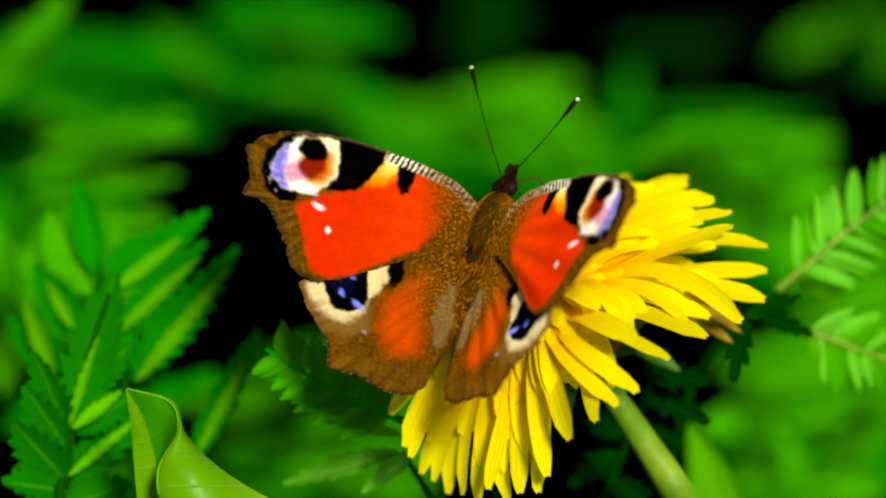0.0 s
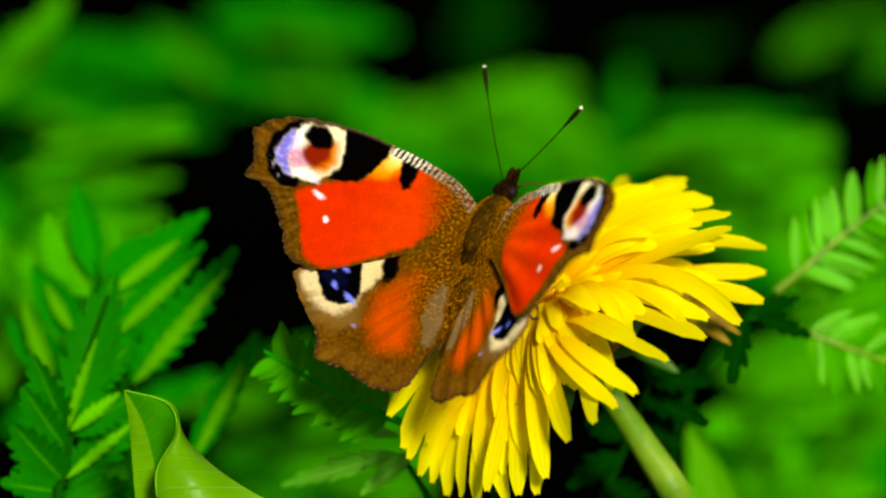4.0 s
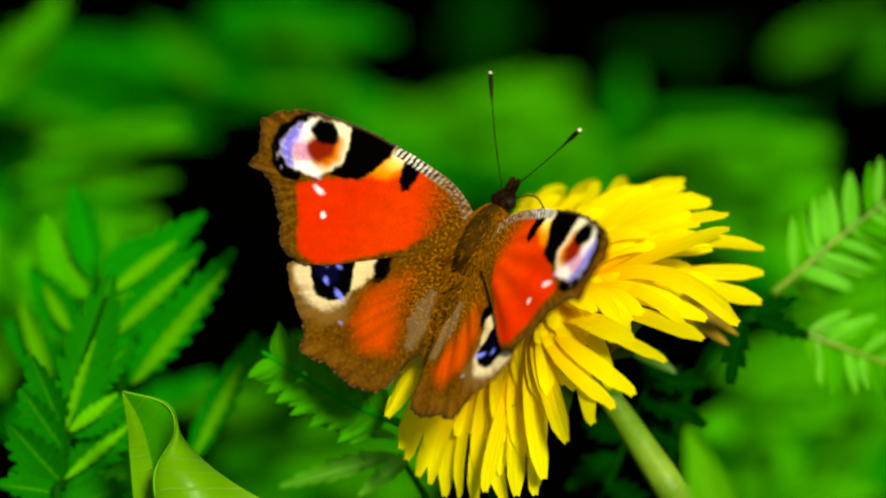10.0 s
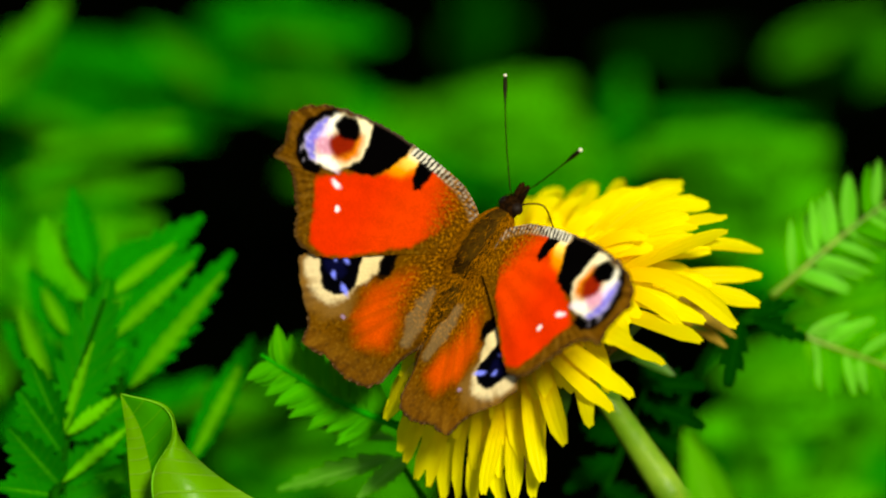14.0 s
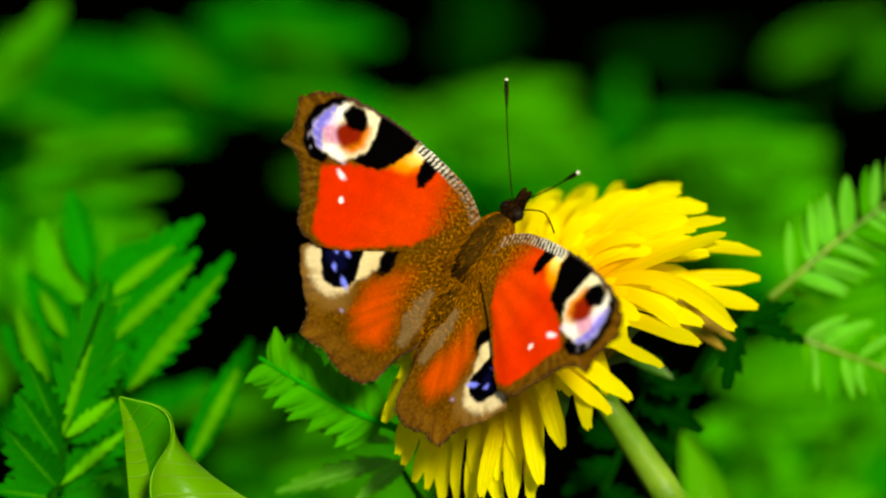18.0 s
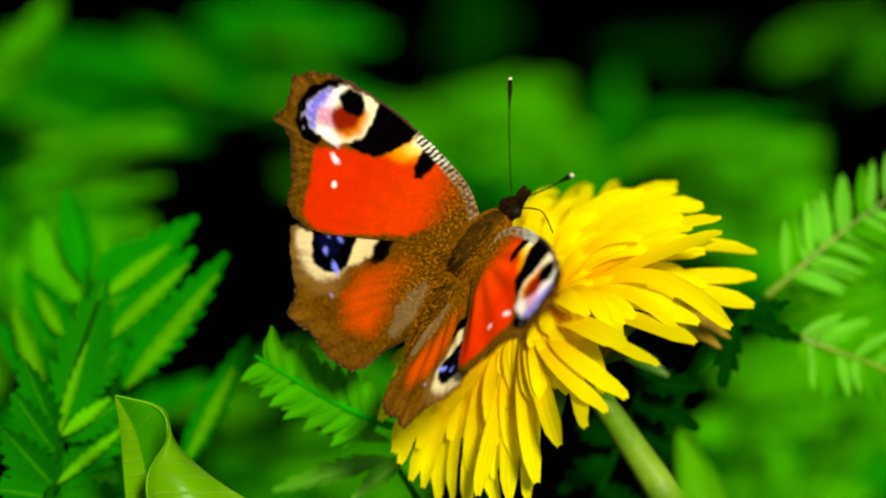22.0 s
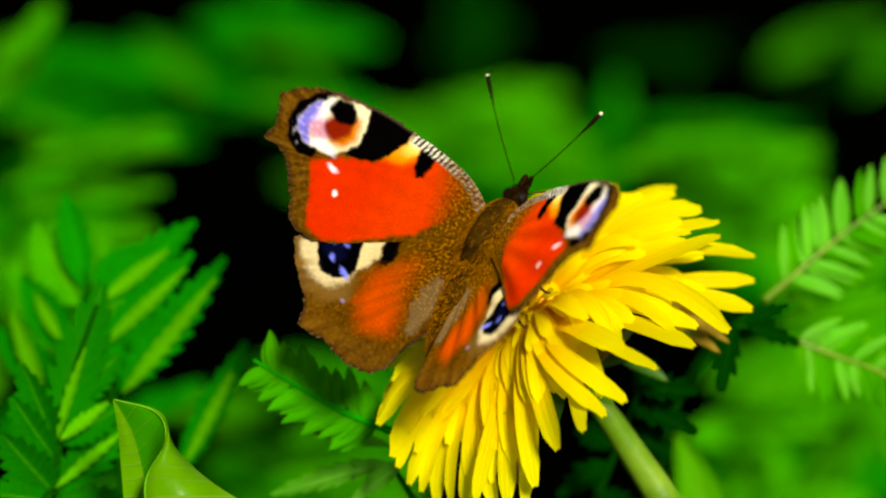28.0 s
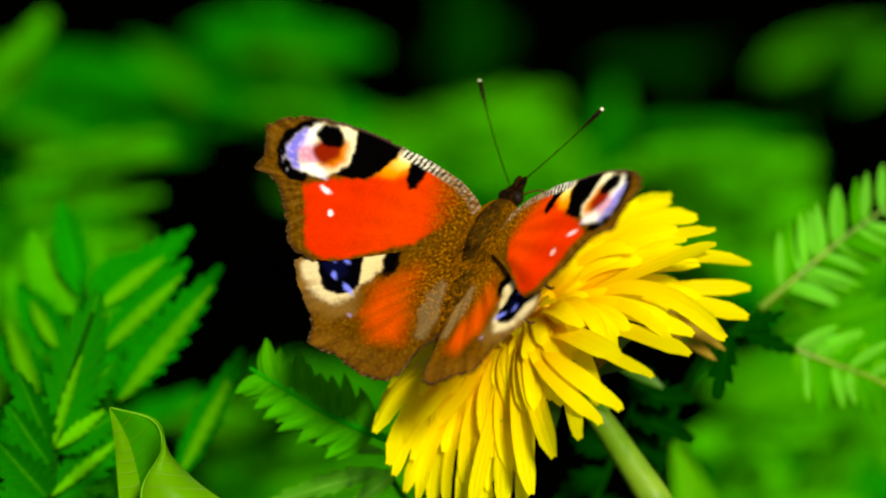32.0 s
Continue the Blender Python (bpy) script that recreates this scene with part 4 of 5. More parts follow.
HOME[root.name] = Vector(root.location)
bm = bmesh.new()
side_layer, along_layer = bm.verts.layers.float.new("side"), bm.verts.layers.float.new("along")
# lines along the leaf: its flat margin, the midrib's valley, the raised rim and the margin that rolls outwards
margin = bent([spot(*q) for q in ((222, 688, 0), (231, 745, -1), (236, 810, -2), (246, 910, -2), (262, 1010, -4))], 9)
valley = bent([spot(*q) for q in ((223, 688, 0), (256, 745, -2.6), (274, 810, -4), (292, 910, -4.5), (320, 1010, -6))], 9)
rim = bent([spot(*q) for q in ((224, 688, 0), (300, 712, 0), (314, 765, 1.4), (278, 845, 3), (306, 990, 3))], 9)
crest = bent([spot(*q) for q in ((225, 688, -0.5), (303, 712, -0.1), (326, 772, 1.2), (345, 848, 4), (440, 990, 4))], 9)
outer = bent([spot(*q) for q in ((226, 688, -1), (304, 713, -1), (338, 780, -2), (432, 858, 1), (640, 965, -3))], 9)
rows = []
for i in range(len(margin)):
    t = i / (len(margin) - 1)
    across = bent([margin[i], valley[i], rim[i], crest[i], outer[i]], 5)
    row = []
    for j, p in enumerate(across):
        v = bm.verts.new(p + VIEW * 0.00025 * math.sin(11 * t + 0.8 * j) * min(1, 4 * t))
        v[side_layer], v[along_layer] = 0.12 + 0.04 * j, 1 - t
        row.append(v)
    rows.append(row)
# inside of the roll as its own mesh, so a darker green can paint its shade
inner = bmesh.new()
inner.verts.layers.float.new("side"), inner.verts.layers.float.new("along")
twin = [[inner.verts.new(v.co) for v in row[5:11]] for row in rows]
for row, other in zip(rows, twin):
    for v, w in zip(row[5:11], other):
        w[inner.verts.layers.float["side"]], w[inner.verts.layers.float["along"]] = v[side_layer], v[along_layer]
for r, q in zip(twin, twin[1:]):
    for j in range(5):
        inner.faces.new((r[j], r[j + 1], q[j + 1], q[j]))
for r, q in zip(rows, rows[1:]):
    for j in [k for k in range(len(r) - 1) if not 5 <= k < 10]:
        bm.faces.new((r[j], r[j + 1], q[j + 1], q[j]))
bmesh.ops.delete(bm, geom=[v for v in bm.verts if not v.link_faces], context="VERTS")
part("leaf_blade", bm, GREEN_CURLED, root)
part("inner_face", inner, GREEN_LIT, root, "inside of the roll, darker green to put its shade into the colour")
bm = bmesh.new()
tube(bm, rim[:30], [0.0001] * 30, 6)
part("rim", bm, GREEN_PALE, root, "pale thin rim")
bm = bmesh.new()
tube(bm, bent([Vector(root.location), st(-12, -70, -12), valley[-1], valley[-12]], 6), [0.0011] * 19, 8)
part("leaf_stalk", bm, STALK, root)

# soft pale blade before the foot of the stem
near_foot = spot(1330, 1100, 62)
root = thing("grass_blade", (near_foot.x, near_foot.y, 0), "pale green grass blade, out of focus near the lens", "grass blade")
bm = bmesh.new()
blade(bm, spot(1322, 1040, 62), spot(1222, 752, 62), 0.0052, VIEW, 0.0, 0.15, 0, 16, 0.7)
part("blade", bm, GREEN_PALE, root)
bm = bmesh.new()
tube(bm, [Vector(root.location), spot(1322, 1040, 62)], [0.0008, 0.0008], 8)
part("stalk", bm, STALK, root)

# ---- weeds behind ----


def far_weed(stem, leaves, mat, label):
    """A broad-leaved weed: each leaf sprays into a few narrower ones, partly overlapping."""
    spray = []
    for a, b, w, tilt in leaves:
        spray.append((a, b, w * 0.9, tilt))
        for k in range(3):
            f, g = random.uniform(0.0, 0.45), random.uniform(0.6, 1.05)
            shift = [random.uniform(-0.5, 0.5) * w * 5600 / (400 - a[2]) for _ in range(4)]
            p = [a[m] + (b[m] - a[m]) * f for m in range(3)]
            q = [a[m] + (b[m] - a[m]) * g for m in range(3)]
            spray.append(((p[0] + shift[0], p[1] + shift[1] * 0.7, p[2] + 6 * k), (q[0] + shift[2], q[1] + shift[3] * 0.7, q[2] + 9 * k),
                          w * random.uniform(0.2, 0.42), tilt + random.uniform(-0.6, 0.6), mat if mat == GREEN_DARK else (mat, GREEN_MID if mat == GREEN_MID else mat, GREEN_SOFT)[k]))
    leaf_plant("broad_weed", label, "weed", stem, spray, mat, GREEN_DARK, width=0.0010, group="weeds in the background", teeth=3, part_name="leaf", fold=0.3, notch=0.5)


far_weed([(300, 1100, -520), (220, 400, -520), (240, 100, -520)], [
    ((560, 170, -500), (110, 70, -490), 28, 0), ((380, 230, -500), (20, 140, -500), 24, 0.2), ((420, 60, -520), (680, 190, -500), 22, 0),
    ((140, 60, -520), (-100, 190, -500), 26, 0), ((360, 30, -490), (660, 50, -480), 24, 0), ((500, -40, -490), (585, 170, -490), 15, 0), ((660, 220, -500), (420, 130, -500), 20, 0),
    ((40, 420, -480), (-120, 300, -480), 26, 0), ((180, 470, -480), (10, 360, -480), 28, 0),
    ((160, 200, -520), (-60, 120, -510), 30, 0), ((330, 190, -510), (120, 150, -510), 24, 0), ((240, 420, -470), (60, 300, -470), 22, 0),
    ((160, 590, -420), (-40, 480, -420), 26, 0)], GREEN_MID, "green broad-leaved weed far behind, out of focus")
far_weed([(-60, 1100, -190), (20, 500, -190), (60, 280, -190)], [
    ((40, 300, -190), (330, 225, -185), 6.8, 0), ((40, 345, -190), (310, 310, -185), 6.8, 0.1), ((70, 260, -190), (320, 200, -190), 5.3, 0),
    ((-20, 180, -200), (110, -10, -200), 11.2, 0), ((40, 440, -185), (290, 385, -180), 11.4, 0), ((0, 520, -180), (-40, 380, -180), 12.2, 0),
    ((0, 700, -150), (50, 500, -150), 9.4, 0), ((150, 620, -125), (40, 440, -125), 9.7, 0), ((240, 560, -120), (200, 400, -120), 7.3, 0)], GREEN_LIME, "yellow-green weed behind, out of focus")
far_weed([(870, 1100, -560), (870, 300, -560), (880, -20, -560)], [
    ((1070, 240, -540), (640, 220, -540), 22, 0), ((900, 140, -540), (800, 290, -540), 22, 0), ((640, 200, -540), (840, 230, -540), 16, 0),
    ((1000, 180, -540), (1040, 330, -540), 14, 0), ((940, 230, -530), (830, 160, -530), 20, 0),
    ((1060, 290, -520), (840, 250, -520), 22, 0), ((820, 200, -520), (1020, 150, -520), 20, 0)], GREEN_LIME, "yellow-green broad-leaved weed far behind, out of focus")
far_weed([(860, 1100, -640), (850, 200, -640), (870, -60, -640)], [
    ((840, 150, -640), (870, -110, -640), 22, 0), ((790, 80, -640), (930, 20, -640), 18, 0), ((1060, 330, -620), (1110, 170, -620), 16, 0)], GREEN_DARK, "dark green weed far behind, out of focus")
far_weed([(860, 1100, -600), (850, 500, -600), (860, 380, -600)], [
    ((900, 330, -620), (600, 310, -620), 30, 0), ((760, 420, -600), (1120, 320, -600), 34, 0), ((1085, 300, -600), (1120, 120, -600), 13, 0), ((1120, 208, -600), (1450, 214, -600), 11, 0)], GREEN_MID, "green weed far behind, out of focus")
far_weed([(1300, 1100, -270), (1290, 500, -270), (1250, 260, -270)], [
    ((1100, 280, -270), (1470, 240, -270), 12.8, 0), ((1180, 340, -270), (1490, 330, -270), 15.7, 0), ((1100, 410, -270), (1430, 420, -270), 17.1, 0),
    ((1250, 230, -270), (1340, 330, -265), 11.4, 0), ((1160, 470, -275), (1330, 250, -275), 15, 0), ((1300, 480, -275), (1460, 260, -275), 15, 0), ((1380, 500, -250), (1620, 420, -250), 18.8, 0), ((1420, 620, -230), (1620, 520, -230), 17.6, 0)], GREEN_LIME, "yellow-green weed behind, out of focus")
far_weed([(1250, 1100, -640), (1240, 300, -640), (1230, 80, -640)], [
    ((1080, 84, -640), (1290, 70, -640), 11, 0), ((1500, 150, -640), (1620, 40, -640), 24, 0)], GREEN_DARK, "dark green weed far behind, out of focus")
far_weed([(1450, 1100, -600), (1440, 300, -600), (1440, 120, -600)], [
    ((1370, 110, -600), (1500, 40, -600), 15, 0), ((1560, 130, -600), (1640, 40, -600), 16, 0), ((1410, 60, -590), (1600, 20, -590), 10, 0)], GREEN_SOFT, "bright green weed far behind, out of focus")
far_weed([(1500, 1100, -209), (1470, 820, -209), (1440, 680, -209)], [
    ((1230, 760, -209), (1600, 690, -209), 17.2, 0), ((1270, 660, -209), (1620, 600, -209), 14.1, 0), ((1320, 700, -209), (1420, 840, -204), 12.5, 0),
    ((1540, 700, -209), (1640, 800, -204), 12.5, 0), ((1380, 890, -204), (1560, 870, -204), 9.4, 0), ((1310, 880, -214), (1450, 620, -214), 13, 0), ((1440, 860, -214), (1590, 640, -214), 13, 0)], GREEN_LIME, "bright yellow-green weed behind, out of focus")
far_weed([(1420, 1100, -460), (1440, 800, -460), (1500, 520, -460)], [
    ((1200, 880, -440), (1640, 840, -440), 24, 0), ((1460, 500, -460), (1640, 430, -460), 26, 0), ((1380, 570, -460), (1640, 560, -460), 24, 0),
    ((1300, 500, -460), (1500, 450, -460), 20, 0), ((1210, 800, -450), (1640, 790, -450), 18, 0)], GREEN_MID, "green weed behind, out of focus")
far_weed([(600, 1100, -320), (560, 860, -320), (520, 700, -320)], [
    ((340, 725, -320), (500, 700, -320), 12, 0)], GREEN_SOFT, "yellow-green leaf low behind, out of focus")
far_weed([(520, 1100, -340), (540, 880, -340), (560, 720, -340)], [
    ((380, 800, -330), (620, 830, -330), 20, 0), ((450, 640, -350), (780, 660, -350), 16, 0), ((400, 900, -330), (660, 900, -330), 18, 0)], GREEN_DEEP, "deep green weed low behind, out of focus")
far_weed([(560, 1100, -300), (640, 900, -300), (660, 700, -300)], [
    ((480, 660, -280), (760, 690, -280), 16, 0), ((480, 850, -280), (740, 870, -280), 18, 0), ((600, 800, -270), (760, 720, -270), 14, 0)], GREEN_DEEP, "green weed low behind, out of focus")
far_weed([(200, 1000, -150), (220, 880, -150), (200, 640, -160)], [
    ((40, 880, -150), (340, 840, -150), 10, 0), ((40, 620, -160), (300, 560, -160), 12, 0), ((190, 760, -150), (380, 660, -150), 9, 0),
    ((0, 760, -150), (200, 700, -150), 11, 0), ((60, 520, -170), (260, 470, -170), 9, 0)], GREEN_MID, "green weed behind the serrated leaves, out of focus")

far_weed([(640, 1100, -210), (620, 900, -210), (640, 760, -210)], [
    ((500, 830, -205), (760, 800, -205), 8, 0), ((520, 760, -210), (740, 740, -210), 7, 0), ((600, 880, -200), (760, 870, -200), 9, 0)], GREEN_SOFT, "soft green weed low under the flower, out of focus")

def motions():
    butterfly, wings, feelers = INSECT
    walk(butterfly, [
        (0, S(5.63, 1.22, -0.05, -15.9, -32.8, -8.5)), (0.5, S(5.76, 1.34, -0.05, -17.1, -34, -8.4)), (1, S(5.96, 1.45, -0.07, -22.6, -37.8, -10.8)),
        (1.5, S(6, 1.44, -0.07, -22, -37.7, -11)), (2, S(5.95, 1.33, -0.07, -20.9, -38, -11.7)), (2.5, S(5.88, 1.35, -0.06, -21.5, -37.8, -11.6)),
        (3, S(5.79, 1.24, -0.06, -18.9, -37.4, -11.6)), (3.5, S(5.58, 1.22, -0.05, -16.4, -37.3, -11.8)),
        (5.5, S(5.08, 0.79, -0.02, -13.5, -36.7, -15)), (6, S(5.14, 0.75, -0.01, -12.2, -37.6, -17.3)), (6.5, S(4.97, 0.7, 0, -10.9, -37.3, -17.4)),
        (7, S(5.17, 0.7, 0.01, -13.1, -38.8, -19.7)), (7.5, S(5.24, 0.65, 0.02, -13.2, -38.9, -20.7)), (8, S(5.14, 0.58, 0.02, -12.1, -38.8, -21.1)),
        (8.5, S(5.12, 0.52, 0.02, -11.4, -38.9, -21.4)), (9, S(4.9, 0.37, 0.02, -10.2, -37.9, -20.8)), (9.5, S(4.54, 0.19, 0.02, -7.1, -36.7, -20.2)),
        (10, S(4.7, 0.19, 0.01, -6.9, -37.3, -22.7)), (10.5, S(4.87, 0.29, 0.01, -8.5, -38, -23.2)), (11, S(4.84, 0.19, 0.01, -6.9, -37.9, -23.2)),
        (11.5, S(4.62, 0.26, 0, -5.9, -37.8, -21.7)), (12, S(4.99, 0.3, 0, -5.9, -38.1, -25.2)), (12.5, S(4.93, 0.32, 0.01, -5.1, -37.7, -25.8)),
        (13, S(5.19, 0.2, 0.01, -3.7, -36.7, -26.7)), (13.5, S(5.1, 0.2, 0.02, -3, -36.6, -28.1)), (14, S(5.25, 0.13, 0.02, -2.3, -35.5, -30.9)),
        (14.5, S(5.34, 0.07, 0.02, -1.9, -35.7, -32.5)), (16.5, S(5.36, 0.25, 0, 2.5, -37.7, -35.4)), (17, S(5.33, 0.24, 0, 2.7, -37.2, -35.4)),
        (17.5, S(5.32, 0.18, 0.01, 3.3, -35.9, -36)), (18, S(5.4, -0.05, 0.02, 5, -34.3, -37.1)), (18.5, S(5.52, 0.13, 0.04, 3.7, -35.5, -39.1)),
        (19, S(5.57, 0.14, 0.04, 3.4, -35.2, -39)), (19.5, S(5.49, 0.14, 0.05, 3.8, -35.2, -39.1)), (20, S(5.48, 0.27, 0.05, 5.9, -35.2, -39.3)),
        (20.5, S(5.4, 0.24, 0.05, 6.3, -35.2, -39)), (21, S(5.67, 0.18, 0.04, 4.8, -35.8, -39.1)), (21.5, S(5.54, 0.33, 0.03, 7, -37.1, -40.8)),
        (22, S(5.45, 0.32, 0.03, 7.5, -38.1, -41.6)), (22.5, S(5.75, 0.32, 0.03, 6, -38.7, -43.7)), (23, S(5.88, 0.26, 0.03, 6.4, -37.5, -43.9)),
        (23.5, S(5.94, 0.33, 0.03, 5.5, -36.8, -42.6)), (24, S(5.5, 0.44, 0.02, 2.6, -36.4, -37.2)), (24.5, S(5.49, 1.12, 0, -5.3, -36.5, -27.1)),
        (25, S(5.99, 1.1, -0.04, -11.3, -37.3, -21.6)), (25.5, S(6, 1.27, -0.03, -13.4, -37.4, -20.2)),
        (27.5, S(7.03, 2.16, 0.01, -19.9, -37.8, -20)), (28, S(7.07, 2.19, 0.02, -18, -37.9, -19.8)), (28.5, S(6.94, 2.5, 0.01, -16.7, -37, -16.4)),
        (29, S(7.24, 2.58, 0, -19.5, -35.5, -12.8)), (29.5, S(7.24, 3.08, -0.02, -22.9, -36, -11.1)), (30, S(7.6, 3.27, -0.05, -27.8, -38.3, -11.5)),
        (30.5, S(7.62, 3.28, -0.06, -27.9, -38.7, -11.2)), (31, S(7.51, 3.16, -0.06, -27.3, -38.7, -11)),
        (31.5, S(7.66, 3.11, -0.06, -27.3, -38.2, -11.1)), (32, S(7.56, 3.1, -0.06, -26.6, -37, -10.4)),
    ])
    walk(wings[0], [
        (0, B(-1.8, 0.5, 1, 0.1, 33.8, 2.4)), (0.5, B(-1.8, 0.5, 1, 0.1, 33, 2.1)), (1, B(-1.8, 0.5, 1, 0.3, 34, 1.6)),
        (1.5, B(-1.8, 0.5, 1, 0.4, 34.7, 1.5)), (2, B(-1.8, 0.5, 1, 0.7, 33.9, 1.2)), (2.5, B(-1.8, 0.5, 1, 0.9, 34, 1)),
        (3, B(-1.8, 0.5, 1, 1.1, 34.3, 0.8)), (3.5, B(-1.8, 0.5, 1, 1.3, 35.1, 0.7)), (5.5, B(-1.8, 0.5, 1, 2, 32.6, 0.7)),
        (6, B(-1.8, 0.5, 1, 2, 32, 0.5)), (6.5, B(-1.8, 0.5, 1, 2.1, 30.3, 0.6)), (7, B(-1.8, 0.5, 1, 2.2, 26.4, 0.8)),
        (7.5, B(-1.8, 0.5, 1, 2.1, 26.5, 0.7)), (8, B(-1.8, 0.5, 1, 2.1, 26.3, 0.6)), (8.5, B(-1.8, 0.5, 1, 2.1, 26, 0.4)),
        (9, B(-1.8, 0.5, 1, 2.1, 26.7, 0)), (9.5, B(-1.8, 0.5, 1, 2.1, 27.6, 0.1)), (10, B(-1.8, 0.5, 1, 2.1, 27.6, 0.5)),
        (10.5, B(-1.8, 0.5, 1, 2, 26.4, 0.5)), (11, B(-1.8, 0.5, 1, 1.9, 26.7, 0.3)), (11.5, B(-1.8, 0.5, 1, 1.8, 28.8, 0.4)),
        (12, B(-1.8, 0.5, 1, 1.8, 31, 0)), (12.5, B(-1.8, 0.5, 1, 1.8, 28.3, 0.3)), (13, B(-1.8, 0.5, 1, 2, 14.4, 0.8)),
        (13.5, B(-1.8, 0.5, 1, 2, 13.8, 1.2)), (14, B(-1.8, 0.5, 1, 1.9, 13.7, 0.8)), (14.5, B(-1.8, 0.5, 1, 1.9, 14.2, 0.6)),
        (16.5, B(-1.8, 0.5, 1, 1.9, 30.1, -0.6)), (17, B(-1.8, 0.5, 1, 1.8, 29.4, -0.5)), (17.5, B(-1.8, 0.5, 1, 2, 23.9, -0.4)),
        (18, B(-1.8, 0.5, 1, 2.3, 14.4, -0.3)), (18.5, B(-1.8, 0.5, 1, 2.2, 12.1, -0.2)), (19, B(-1.8, 0.5, 1, 2, 12.6, -0.3)),
        (19.5, B(-1.8, 0.5, 1, 1.9, 12.3, -0.3)), (20, B(-1.8, 0.5, 1, 2, 12.9, -0.6)), (20.5, B(-1.8, 0.5, 1, 1.9, 14.1, -0.7)),
        (21, B(-1.8, 0.5, 1, 1.8, 14.7, -0.5)), (21.5, B(-1.8, 0.5, 1, 1.4, 23.6, -1)), (22, B(-1.8, 0.5, 1, 1, 29.2, -0.9)),
        (22.5, B(-1.8, 0.5, 1, 1.2, 26.3, -0.9)), (23, B(-1.8, 0.5, 1, 1.8, 16.4, -1.1)), (23.5, B(-1.8, 0.5, 1, 2, 13.2, -1.2)),
        (24, B(-1.8, 0.5, 1, 2.2, 16.1, -1.6)), (24.5, B(-1.8, 0.5, 1, 2, 32.1, -1.5)), (25, B(-1.8, 0.5, 1, 2, 36.8, -1.3)),
        (25.5, B(-1.8, 0.5, 1, 2.3, 38.6, -1.2)), (27.5, B(-1.8, 0.5, 1, 3, 34.3, -1.9)), (28, B(-1.8, 0.5, 1, 3.1, 32, -1.4)),
        (28.5, B(-1.8, 0.5, 1, 3, 28.6, -0.9)), (29, B(-1.8, 0.5, 1, 3, 24.7, -0.6)), (29.5, B(-1.8, 0.5, 1, 2.8, 30.2, -0.6)),
        (30, B(-1.8, 0.5, 1, 2.6, 35.5, -0.8)), (30.5, B(-1.8, 0.5, 1, 2.4, 35.4, -0.5)), (31, B(-1.8, 0.5, 1, 2.5, 32.7, -0.3)),
        (31.5, B(-1.8, 0.5, 1, 2.4, 29.5, 0)), (32, B(-1.8, 0.5, 1, 2.5, 28.5, 0.3)),
    ])
